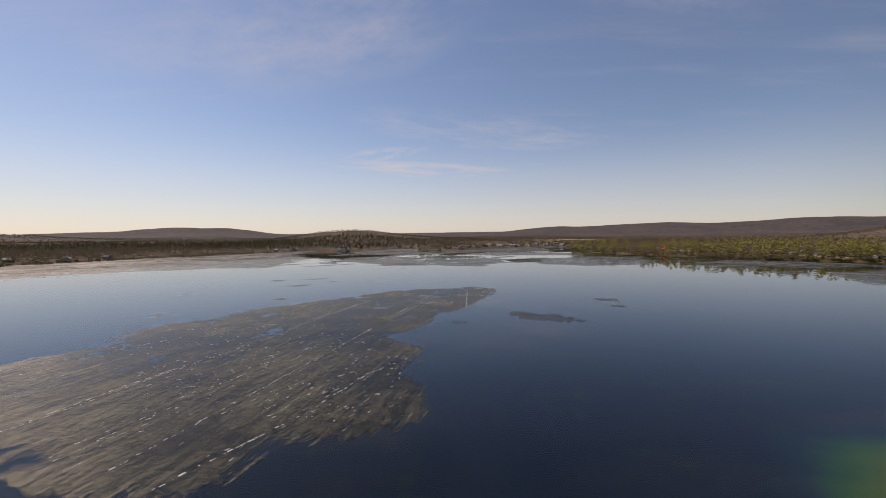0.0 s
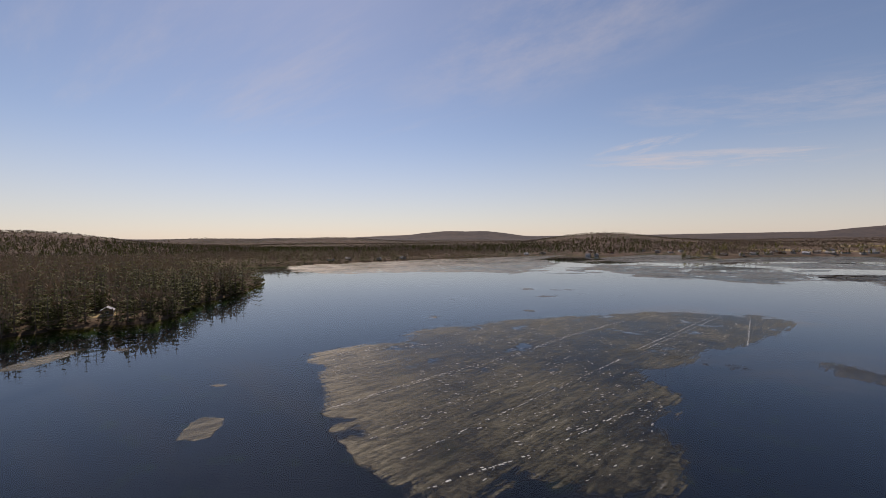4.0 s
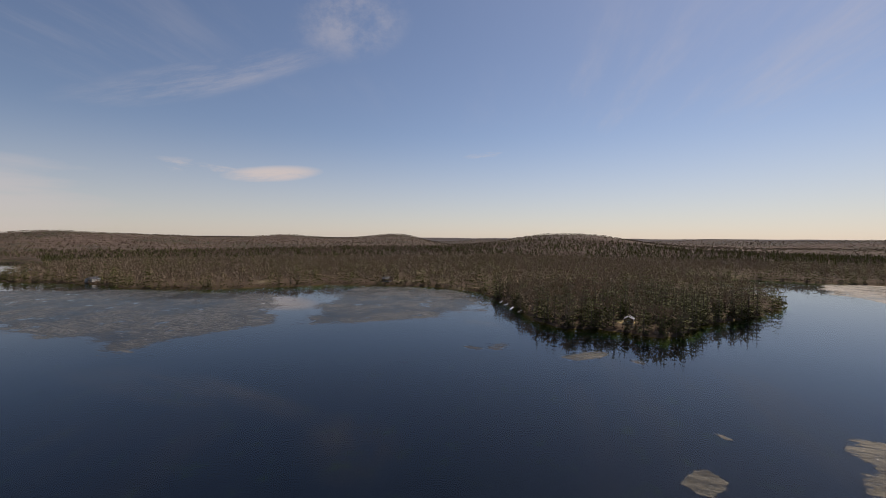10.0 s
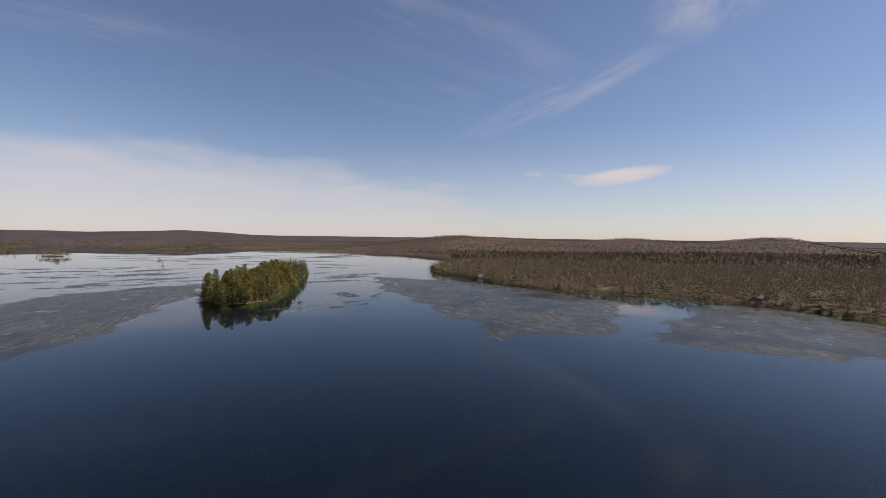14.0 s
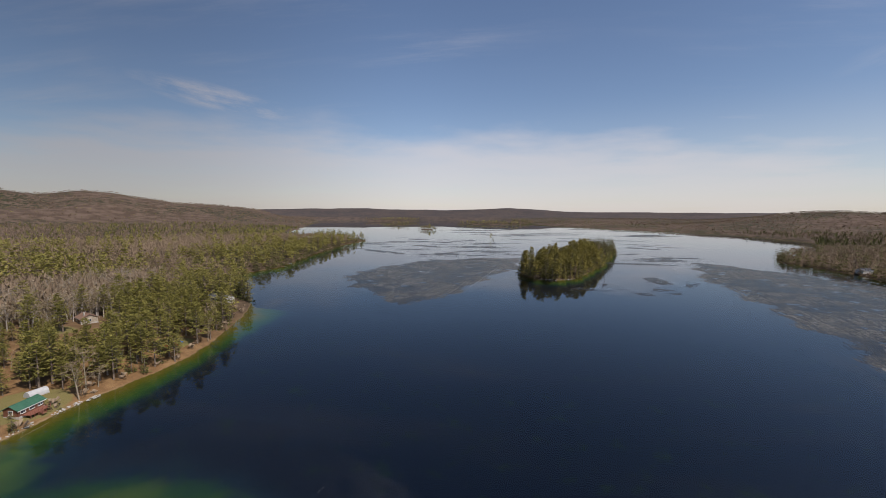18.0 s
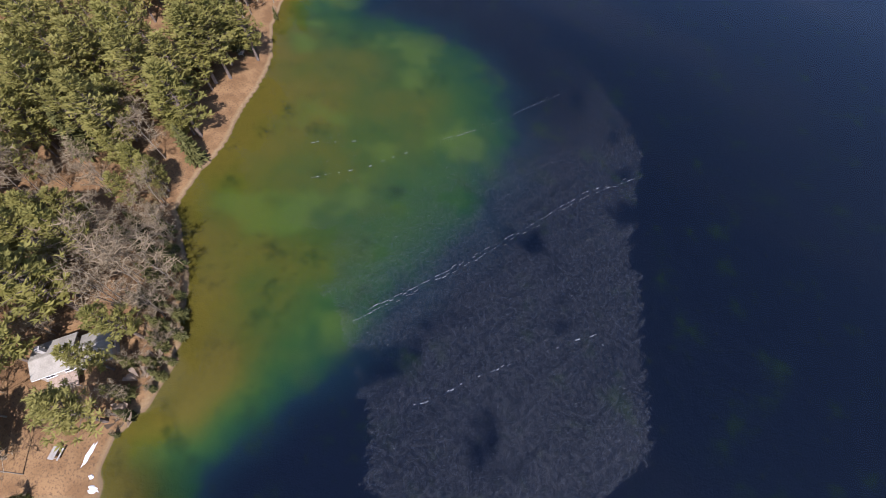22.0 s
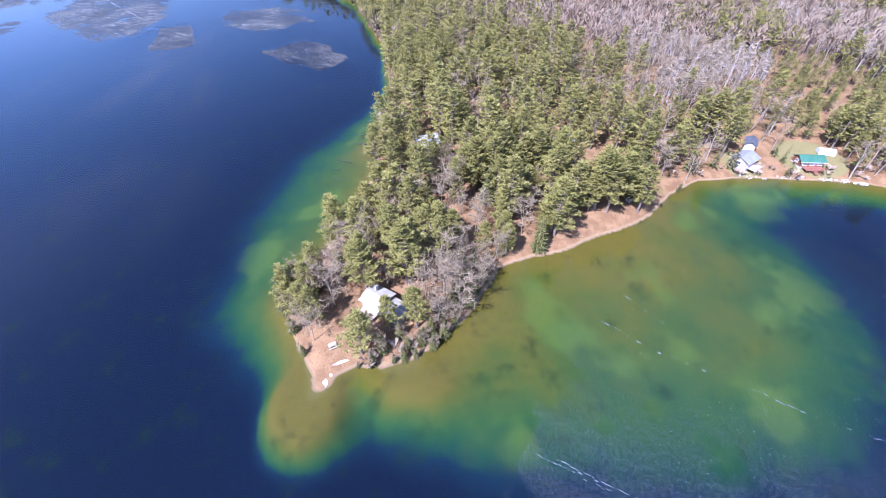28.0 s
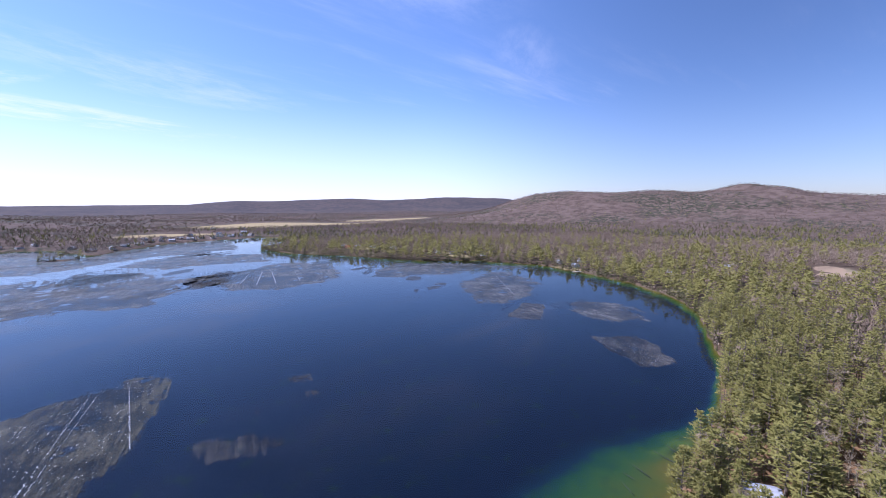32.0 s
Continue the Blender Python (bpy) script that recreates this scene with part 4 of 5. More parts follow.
def plant(name, shapes, x, y, tall, rng, mats, label, category="trees"):
    """Many trees of one kind as one stand."""
    if not len(x):
        return
    z = height(x, y) - 0.2
    turn, kind = rng.uniform(0, 6.28, len(x)), rng.integers(0, len(shapes), len(x))
    girth = tall * rng.uniform(0.9, 1.3, len(x))
    stand = bpy.data.objects.new(name, None)
    scene.collection.objects.link(stand)
    tagged(stand, label, category, kind="stuff")
    for layer, part_name in enumerate(("trunk", "crown")):
        vs, fs, base = [], [], 0
        for k, shape in enumerate(shapes):
            v, f = shape[layer]
            if not len(v):
                continue
            pick = np.where(kind == k)[0]
            if not len(pick):
                continue
            a, t, g = turn[pick][:, None], tall[pick][:, None], girth[pick][:, None]
            px = (v[None, :, 0] * np.cos(a) - v[None, :, 1] * np.sin(a)) * g + x[pick][:, None]
            py = (v[None, :, 0] * np.sin(a) + v[None, :, 1] * np.cos(a)) * g + y[pick][:, None]
            pz = v[None, :, 2] * t + z[pick][:, None]
            vs.append(np.stack([px, py, pz], -1).reshape(-1, 3))
            fs.append((f[None] + (np.arange(len(pick)) * len(v))[:, None, None] + base).reshape(-1, 3))
            base += len(pick) * len(v)
        if vs:
            ob = new(part_name, mesh_of(name + "_" + part_name, np.concatenate(vs), np.concatenate(fs), mats[layer]))
            ob.parent = stand
            tagged(ob, kind="stuff")


NONE = (np.zeros((0, 3)), np.zeros((0, 3), int))
MID_PINE = [pine_shapes(s, 9, 5, 2, 4, 0.066, 0.34) for s in (1, 2, 3)]
MID_SPRUCE = [spruce_shapes(s, 9, 5, 3, 0.18) for s in (4, 5)]
ISLE_PINE = [pine_shapes(s, 9, 6, 2, 4, 0.085, 0.42) for s in (41, 42, 43)]
FAR_PINE = [(NONE, pine_shapes(s, 6, 4, 1, 3, 0.13, 0.52)[1]) for s in (9, 10)]
FAR_SPRUCE = [(NONE, spruce_shapes(s, 6, 4, 2, 0.24)[1]) for s in (11, 12)]


def twig_fan(seed, count, wide, fat=6.0):
    """A far-off bare crown: a sheaf of thin upright blades."""
    rng, s = np.random.default_rng(seed), Shape()
    for _ in range(count):
        ang, r = rng.uniform(0, 6.28), rng.uniform(0.1, 1) ** 0.6 * wide
        b = np.array((math.cos(ang) * r, math.sin(ang) * r, rng.uniform(0.55, 1.0) - 0.5 * r))
        a = b * (0.35, 0.35, 0.45)
        n = np.array((-math.sin(ang), math.cos(ang), 0)) * rng.uniform(0.02, 0.05) * wide * fat
        s.add([a, b - n, b + n * 0.6 + (0, 0, 0.05)], [(0, 1, 2)])
    return (NONE, s.get())


def twig_crown(seed, count, wide, size, fat, stem=True):
    """A leafless tree further off: a slim stem and a round, loose crown of twig sprays."""
    rng, fine, wood = np.random.default_rng(seed), Shape(), Shape()
    mid = 0.60 if stem else 0.44
    if stem:
        wood.limb((0, 0, 0), (0.02, 0.01, 0.7), 0.012, 0.005, 4)
        for _ in range(3):
            ang = rng.uniform(0, 6.28)
            wood.limb((0, 0, rng.uniform(0.3, 0.5)), (math.cos(ang) * wide * 0.6, math.sin(ang) * wide * 0.6, rng.uniform(0.6, 0.85)), 0.006, 0, 3)
    for _ in range(count):
        d = rng.normal(0, 1, 3) + (0, 0, 0.35)
        d /= np.linalg.norm(d)
        p = np.array((0, 0, mid)) + d * (wide, wide, 0.96 - mid) * rng.uniform(0.45, 1.0)
        side = np.cross(d, rng.normal(0, 1, 3))
        side *= size * fat / max(np.linalg.norm(side), 1e-6)
        fine.add([p - side, p + side, p + (d * (0.7, 0.7, 0.5) + (0, 0, 0.7)) * size], [(0, 1, 2)])
    return (wood.get() if stem else NONE, fine.get())


MID_BARE = [twig_crown(s, 52, 0.25, 0.13, 0.20) for s in (6, 7, 8, 63)]
FAR_BARE = [twig_crown(s, 30, 0.30, 0.15, 0.22, False) for s in (13, 14, 15)]
FAR_MIX = [twig_crown(s, 9, 1.1, 0.48, 0.40, False) for s in (16, 17, 64)]
FAR_FIR = [twig_fan(s, 8, 0.60, 3.4) for s in (65, 66)]
HILL_BARE = [twig_crown(s, 12, 0.40, 0.22, 0.32, False) for s in (51, 52, 53)]
HILL_FIR = [twig_fan(s, 10, 0.24, 5.0) for s in (54, 55)]
BUSH = [twig_fan(s, 18, 0.6) for s in (18, 19)]


BARE_SPOTS = [(203, -82, 38, 34), (60, 17, 9, 6), (55, 48, 7, 5), (77, 6, 8, 6), (115, 20, 7, 8), (125, -63, 8, 9), (46, 26, 5, 5), (65, 40, 4, 4), (138, -120, 5, 5), (152, -98, 8, 8), (150, 46, 7, 5), (95, 12, 6, 5), (160, -170, 20, 14), (132, -98, 4, 6), (256, -57, 45, 28), (188, -68, 20, 15), (290, -155, 42, 25), (335, -112, 35, 24), (264, -212, 25, 24), (245, -185, 42, 30)]


def evergreen_share(x, y):
    """How much of the wood is evergreen, over the plan."""
    n = rough(x, y, 130, 61, 3)
    s = 0.12 + 0.16 * bump(x, y, 430, -40, 230, 150) + 0.28 * n + (0.22 + 0.5 * n) * bump(x, y, 330, -330, 330, 330)
    s = s + 0.74 * bump(x, y, 135, 5, 115, 80) + 0.15 * rough(x, y, 22, 67, 2) + 0.62 * np.exp(-np.maximum(shore_distance(x, y), 0) / 120) * (x > 150) * (y > 30) + 0.75 * bump(x, y, 165, -190, 60, 90) + 0.7 * bump(x, y, 290, -480, 90, 150) + 0.6 * bump(x, y, 250, -800, 90, 200)
    s = s + 0.22 * bump(x, y, 430, 560, 220, 330) + 0.35 * bump(x, y, 350, 110, 180, 90) + 0.4 * bump(x, y, 330, -150, 90, 70) + 0.5 * bump(x, y, 200, -130, 40, 34)
    s = s + 0.28 * bump(x, y, -285, 100, 45, 90) + (0.20 + 0.25 * rough(x, y, 60, 72, 2)) * (x < -200) + 2.0 * bump(x, y, -105, -545, 140, 220) + 0.35 * (y < -850) * (np.abs(x) < 700)
    for cx, cy, rx, ry in BARE_SPOTS:
        s = s - 0.9 * bump(x, y, cx, cy, rx, ry)
    s = s + 0.35 * bump(x, y, 900, -1400, 700, 700) + 0.4 * (x > 1300) * (rough(x, y, 320, 71) > 0.12) * (y > -900) * (y < 1500)
    d = shore_distance(x, y)
    return np.clip(s + 0.22 * np.exp(-d / 25), 0.04, 0.97)


def in_near(x, y):
    return (x > 36) & (x < 235) & (y > -215) & (y < 90)


def clearing(x, y):
    """Where no tree stands: yards, lanes, fields, the sand pit."""
    c = np.zeros(x.shape, bool)
    for cx, cy, rx, ry in CLEAR:
        c |= ((x - cx) / rx) ** 2 + ((y - cy) / ry) ** 2 < 1
    return c


CLEAR = [(60, 29, 8, 7), (48, 37.5, 5, 4.5), (134, 29.5, 10, 7), (139, -17, 7, 6), (145, -85, 10, 8), (146, -107, 10, 11), (207, -184, 10, 9), (198, -174, 7, 6), (173, -247, 19, 13), (146, -169, 9, 9), (235, -245, 7, 14), (248, -275, 7, 14), (265, -305, 7, 12), (127, -28, 9, 12), (180, -158, 11, 9), (190, -168, 11, 9), (166, -230, 12, 13),
         (586, 74, 56, 26), (56, 36, 3.5, 3), (157, -238, 20, 18), (1080, 240, 60, 190), (520, 1550, 420, 130), (1100, 1800, 260, 90), (150, 1260, 160, 70), (-265, 64, 7, 7)]


def wood(name, region, gap, seed, shapes, tall, where, label):
    keep = lambda x, y: where(x, y) & ~clearing(x, y)  # noqa: E731
    x, y, d, rng = scatter(region, gap, seed, keep)
    share, dice = evergreen_share(x, y), rng.random(len(x))
    firs = rng.random(len(x)) < np.where(x < -150, 1.0, np.where((y > 250) | (y < -330), 0.7, 0.30))
    size = tall * rng.uniform(0.65, 1.2, len(x))
    ever = dice < share
    pine, spruce, bare = shapes
    a, b, c = ever & ~firs, ever & firs, ~ever
    plant(name + "_pines", pine, x[a], y[a], size[a] * 1.12, rng, (BARK, PINE if name != "island_wood" else ISLE), "green white pines, " + label)
    plant(name + "_spruces", spruce, x[b], y[b], size[b] * np.where(x[b] < -150, 1.2, 0.95), rng, (BARK, SPRUCE), "dark narrow spruces and cedars, " + label)
    plant(name + "_bare_trees", bare, x[c], y[c], size[c] * 0.85, rng, (BARK, FAR_TWIG if name in ("hill_wood", "far_wood") else TWIG), "leafless grey-brown broadleaf trees, " + label)


ring = lambda a, b: (lambda x, y: (np.hypot(x, y) >= a) & (np.hypot(x, y) < b) & ~in_near(x, y))  # noqa: E731
on_island = lambda x, y: signed_distance(ISLAND, x, y) < 3  # noqa: E731
wood("shore_wood", (-380, 380, -380, 380), 5.6, 101, (MID_PINE, MID_SPRUCE, MID_BARE), 16.0, ring(0, 380), "on the lake shore")
wood("island_wood", (-210, -20, -715, -380), 5.0, 105, (ISLE_PINE, MID_SPRUCE, MID_BARE), 18.0, on_island, "crowded on the island")
wood("middle_wood", (-950, 950, -950, 950), 7.4, 102, (FAR_PINE, FAR_SPRUCE, FAR_BARE), 15.0, lambda x, y: ring(380, 950)(x, y) & ~on_island(x, y), "in the woods behind the shore")
wood("hill_wood", (-1500, 1500, -1500, 1500), 10.5, 109, (HILL_FIR, HILL_FIR, HILL_BARE), 13.0, ring(950, 1500), "on the slopes behind the lake")
wood("far_wood", (-2900, 2900, -3000, 2900), 21.0, 103, (FAR_FIR, FAR_FIR, FAR_MIX), 6.5, ring(1500, 3000), "on the far hills")

wood("far_island_wood", (-300, 900, -2800, -900), 10.0, 107, (FAR_PINE, FAR_SPRUCE, FAR_BARE), 15.0, lambda x, y: (x < 350 - 0.28 * (y + 900)) & (x > -250) & (y > -2750) & (shore_distance(x, y) < 60), "on the far islands")

# a stand of pale birches behind the bay
x, y, d, rng = scatter((172, 380, -330, -30), 4.6, 108, lambda x, y: (bump(x, y, 288, -160, 30, 20) + bump(x, y, 250, -60, 30, 16) + bump(x, y, 188, -69, 14, 10) + bump(x, y, 332, -110, 28, 20) + bump(x, y, 268, -262, 30, 42, -20) + bump(x, y, 232, -215, 22, 26) + 0.9 * bump(x, y, 215, -95, 30, 26) + bump(x, y, 245, -185, 42, 30) > 0.5) & ~clearing(x, y))
plant("birch_stand", [bare_shapes(s, 8, 3, 5, 0.15, thick=1.1, steep=2.3) for s in (44, 45)], x, y, rng.uniform(11, 17, len(x)), rng, (PALE_BARK, PALE_STAND), "close stand of pale leafless birches behind the bay")

# firs and cedars that lean out over the water
x, y, d, rng = scatter((-700, 620, -720, 900), 3.5, 112, lambda x, y: ~in_near(x, y) & ~clearing(x, y))
isle = on_island(x, y)
ok = (d < 6) & (rng.random(len(x)) < 0.9) & isle
plant("island_firs", MID_SPRUCE, x[ok], y[ok], rng.uniform(4.0, 12.0, ok.sum()), rng, (BARK, ISLE), "yellow-green cedars and firs round the rim of the island")
ok = (d < 6) & (rng.random(len(x)) < np.where(x < -220, 0.30, 0.62)) & ~isle
plant("shore_firs", MID_SPRUCE, x[ok], y[ok], rng.uniform(5.0, 13.0, ok.sum()), rng, (BARK, SPRUCE), "dark firs and cedars close along the water")

# low bushes along the water
x, y, d, rng = scatter((-620, 620, -720, 620), 4.0, 106)
ok = (d < 7) & (d > 0.6) & (rng.random(len(x)) < 0.55) & ~((x > 84) & (x < 128) & (y > -60) & (y < -2)) & ~((x < 52) & (x > 30) & (y > 30) & (y < 50))
plant("shore_bushes", BUSH, x[ok], y[ok], rng.uniform(1.5, 4.0, ok.sum()), rng, (BARK, TWIG), "leafless brown bushes along the water", "bushes")

# the near wood on the point: every tree a thing
x, y, d, rng = scatter((36, 235, -215, 90), 5.6, 104, lambda x, y: in_near(x, y) & ~clearing(x, y))
share, dice = evergreen_share(x, y), rng.random(len(x))
tall = 17.5 * rng.uniform(0.55, 1.2, len(x))
tall = np.where(bump(x, y, 200, -130, 40, 34) > 0.4, 9.0 * rng.uniform(0.8, 1.1, len(x)), tall)
cedar = rng.random(len(x)) < np.where(d < 7, 0.4, 0.1)
own = (x < 128) & (y > -66)


def tree_kind(name, shapes, mats):
    made = []
    for (tv, tf), (cv, cf) in shapes:
        made.append([mesh_of(name + "_trunk", tv, tf, mats[0]), mesh_of(name + "_crown", cv, cf, mats[1])])
    return made


def tree(name, meshes, x, y, tall, girth, turn, label):
    root = new(name)
    for part_name, me in zip(("trunk", "crown"), meshes):
        ob = new(part_name, me)
        ob.parent = root
    root.matrix_world = Matrix.Translation((x, y, float(height(np.array([x]), np.array([y]))[0]) - 0.15)) @ Matrix.Rotation(turn, 4, "Z") @ Matrix.Diagonal((girth, girth, tall, 1))
    return tagged(root, label, "tree", name.replace("_", " ") + "s on the point")


NEAR_PINE = [pine_shapes(s, 14, 5, 4, 7, 0.050, 0.22) for s in (21, 22, 23, 24, 31)]
NEAR_CEDAR = [spruce_shapes(s, 17, 9, 5, 0.2) for s in (28, 29)]
NEAR_BARE = [bare_shapes(s, 10, 7, 11, 0.34, thick=0.46, steep=1.25) for s in (25, 26, 27)] + [bare_shapes(32, 6, 5, 11, 0.26, 3, 0.46, 1.3)]
kinds = {"white_pine": (NEAR_PINE, (BARK, PINE), "tall green white pine with layered boughs", 1.0),
         "cedar_tree": (NEAR_CEDAR, (BARK, SPRUCE), "narrow yellow-green cedar near the water", 0.72),
         "birch_tree": (NEAR_BARE, (GREY_BARK, BIRCH), "leafless pale birch with fine grey twigs", 0.80)}
bank = (x > 82) & (x < 128) & (y > -62) & (y < -1) & (d < 5.0) & (rng.random(len(x)) < 0.85)
x, y, d, share, dice, tall, cedar, own = (v[~bank] for v in (x, y, d, share, dice, tall, cedar, own))
what = np.where(dice < share, np.where(cedar, "cedar_tree", "white_pine"), "birch_tree")
LONE_PINES = [(61, 47, 14), (55, 44, 13), (55.5, 26.5, 12), (69, 36, 16), (58, 51, 11), (66, 47, 15), (63, 51, 12), (72, 24, 15), (56, 46.5, 13), (60, 52, 14), (84, 19, 15)]
LONE_TREES = [(50, 47, 9), (56, 51, 9), (64, 40, 11), (48, 26, 8), (46, 30, 7), (52, 19, 9), (57, 15, 11), (64, 14, 10), (60, 19, 12), (49, 20, 6), (53, 24.5, 7), (58, 20, 9), (47.5, 21.5, 4), (52, 45, 6), (59, 44, 8), (54, 22, 8), (50.5, 24, 7), (67, 17, 12), (70, 12, 9), (66, 22, 11), (47, 23, 5), (45.5, 28, 4), (76, 12, 10), (126, -60, 12), (128, -63, 11), (55, 52, 10), (78, 46, 11), (69, 16, 12)]
LONE_TREES = [(53, 16, 6), (66, 9, 7), (49, 22, 5), (50, 19.5, 4), (48.2, 24, 3.5), (51.5, 21.5, 5), (54.5, 18.5, 5), (63, 17, 6), (46, 31.5, 2.5), (53, 49, 6), (57.5, 48, 8), (47.5, 44.5, 4), (60, 12, 5), (70, 7.5, 6), (74, 6, 7), (56.5, 14, 6), (123, -56, 4), (65, 48, 9), (54, 24, 6), (50, 27, 7), (53, 19, 6), (56, 17, 7), (65, 13, 8), (73, 11, 9), (77, 9, 8), (61, 15, 7), (47, 28.5, 5), (80, 13, 9), (69, 11, 9)]
LONE_TREES = [(kind, *spot) for kind, spots in ((("white_pine", LONE_PINES), ("birch_tree", LONE_TREES), ("cedar_tree", LONE_TREES))) for spot in spots]
for kind, (shapes, mats, label, scale) in kinds.items():
    meshes = tree_kind(kind, shapes, mats)
    some = np.where((what == kind) & own)[0]
    for k in some:
        tree(kind, meshes[rng.integers(len(meshes))], x[k], y[k], tall[k] * scale, tall[k] * scale * rng.uniform(1.0, 1.35), rng.uniform(0, 6.28), label)
    for name, px, py, high in LONE_TREES:
        if name == kind:
            tree(kind, meshes[rng.integers(len(meshes))], px, py, high, high * rng.uniform(0.9, 1.15), rng.uniform(0, 6.28), label)
# willow bushes along the bay side of the point
bush_meshes = tree_kind("willow_bush", [bare_shapes(s, 7, 5, 7, 0.42, 3, 0.9) for s in (61, 62)], (GREY_BARK, OLIVE))
px, py, pd, rng = scatter((42, 92, 1, 33), 2.4, 111, lambda x, y: ~clearing(x, y) & (y < 40 - 0.42 * x))
for k in np.where((pd < 5.5) & (rng.random(len(px)) < 0.8))[0]:
    high = rng.uniform(1.8, 4.2)
    tree("willow_bush", bush_meshes[rng.integers(2)], px[k], py[k], high, high * rng.uniform(1.0, 1.4), rng.uniform(0, 6.28), "leafless olive-brown willow bush at the water's edge")
BACK_PINE = [pine_shapes(s, 10, 5, 3, 4, 0.062, 0.30) for s in (33, 34, 35)]
BACK_BARE = [bare_shapes(s, 8, 4, 6, 0.28, thick=1.0, steep=1.4) for s in (36, 37, 38)]
for kind, shapes in (("white_pine", BACK_PINE), ("cedar_tree", MID_SPRUCE), ("birch_tree", BACK_BARE)):
    k = (what == kind) & ~own
    plant("bay_wood_" + kind + "s", shapes, x[k], y[k], tall[k] * kinds[kind][3], rng, kinds[kind][1], kinds[kind][2] + "s behind the bay")

# ================= houses and yards =================


def part(name, bm, mat, parent, label=""):
    """One mesh under a thing or a part."""
    bmesh.ops.recalc_face_normals(bm, faces=bm.faces)
    me = bpy.data.meshes.new(name)
    bm.to_mesh(me)
    bm.free()
    me.materials.append(mat)
    ob = new(name, me)
    ob.parent = parent
    return tagged(ob, label)


def box(cx, cy, cz, sx, sy, sz, bevel=0.0, turn=0.0, tilt=None):
    bm = bmesh.new()
    m = Matrix.Translation((cx, cy, cz)) @ Matrix.Rotation(turn, 4, "Z")
    if tilt is not None:
        m = m @ tilt
    bmesh.ops.create_cube(bm, size=1.0, matrix=m @ Matrix.Diagonal((sx, sy, sz, 1)))
    if bevel:
        bmesh.ops.bevel(bm, geom=bm.edges[:], offset=bevel, segments=1, affect="EDGES")
    return bm


def merge(*bms):
    out = bms[0]
    for b in bms[1:]:
        me = bpy.data.meshes.new("joined")
        b.to_mesh(me)
        b.free()
        out.from_mesh(me)
        bpy.data.meshes.remove(me)
    return out


def prism(w, l, h, rise, foot=0.0):
    """A house body with gables: w across the ridge, l along it."""
    bm = bmesh.new()
    ring = []
    for y in (-l / 2, l / 2):
        ring.append([bm.verts.new(p) for p in ((-w / 2, y, foot), (w / 2, y, foot), (w / 2, y, h), (0, y, h + rise), (-w / 2, y, h))])
    bm.faces.new(ring[0])
    bm.faces.new(ring[1])
    for k in range(5):
        bm.faces.new((ring[0][k], ring[0][(k + 1) % 5], ring[1][(k + 1) % 5], ring[1][k]))
    return bm


def wall_paint(name, colour):
    m, n = material(name)
    at = n.add("ShaderNodeTexCoord").outputs["Object"]
    z = n.add("ShaderNodeSeparateXYZ", {0: at}).outputs[2]
    board = n.math("FRACT", n.math("MULTIPLY", z, 5.0))
    dirt = n.noise(at, 0.9, 5.0)
    dark = tuple(c * 0.72 for c in colour)
    finish(n, n.mix(n.range(dirt, 0.35, 0.7), dark, colour), 0.75, board, 0.5, 0.03)
    return m


def roof_cover(name, a, b, ribs=2.5, rough=0.7, metal=0.0):
    m, n = material(name)
    at = n.add("ShaderNodeTexCoord").outputs["Object"]
    y = n.add("ShaderNodeSeparateXYZ", {0: at}).outputs[1]
    rib = n.range(n.math("FRACT", n.math("MULTIPLY", y, ribs)), 0.0, 0.12)
    worn = n.math("MULTIPLY_ADD", n.noise(at, 6.0, 4.0), 0.4, n.math("MULTIPLY", n.noise(at, 0.8), 0.6))
    finish(n, n.mix(n.range(worn, 0.35, 0.65), a, b), rough, n.math("MULTIPLY_ADD", rib, 0.6, worn), 0.6, 0.04, metal)
    return m


CREAM_WALL, WHITE_WALL, LOG_WALL, BROWN_WALL, GREY_WALL, RED_WALL = (wall_paint(n, c) for n, c in (("cream_siding", (0.36, 0.31, 0.24)), ("white_siding", (0.48, 0.48, 0.465)), ("red_brown_logs", (0.17, 0.070, 0.042)), ("brown_boards", (0.20, 0.13, 0.085)), ("grey_boards", (0.36, 0.36, 0.35)), ("red_boards", (0.55, 0.05, 0.04))))
PALE_ROOF = roof_cover("pale_metal_roof", (0.23, 0.21, 0.17), (0.32, 0.295, 0.245), 2.5, 0.7)
SILVER_ROOF = roof_cover("silver_metal_roof", (0.15, 0.148, 0.15), (0.21, 0.21, 0.215), 2.5, 0.7)
GREEN_ROOF = roof_cover("green_metal_roof", (0.030, 0.095, 0.060), (0.045, 0.125, 0.082), 2.5, 0.5)
BROWN_ROOF = roof_cover("brown_shingle_roof", (0.14, 0.085, 0.06), (0.21, 0.135, 0.10), 0.5, 0.9)
DARK_ROOF = roof_cover("dark_shingle_roof", (0.045, 0.05, 0.06), (0.09, 0.095, 0.11), 0.5, 0.85)
GREY_ROOF = roof_cover("grey_shingle_roof", (0.22, 0.23, 0.26), (0.33, 0.34, 0.37), 0.5, 0.85)
RED_ROOF = roof_cover("red_metal_roof", (0.50, 0.04, 0.03), (0.62, 0.07, 0.05), 2.5, 0.5)
TRIM = plain("white_trim", (0.55, 0.55, 0.53), (0.66, 0.66, 0.64), 2.0, 0.6)
STONE = plain("pale_stone", (0.26, 0.245, 0.22), (0.40, 0.38, 0.345), 1.2, 0.9)
DECK = plain("deck_boards", (0.26, 0.19, 0.14), (0.38, 0.30, 0.23), 3.0, 0.85)
RED_DECK = plain("red_stained_deck", (0.17, 0.065, 0.042), (0.23, 0.095, 0.062), 3.0, 0.8)
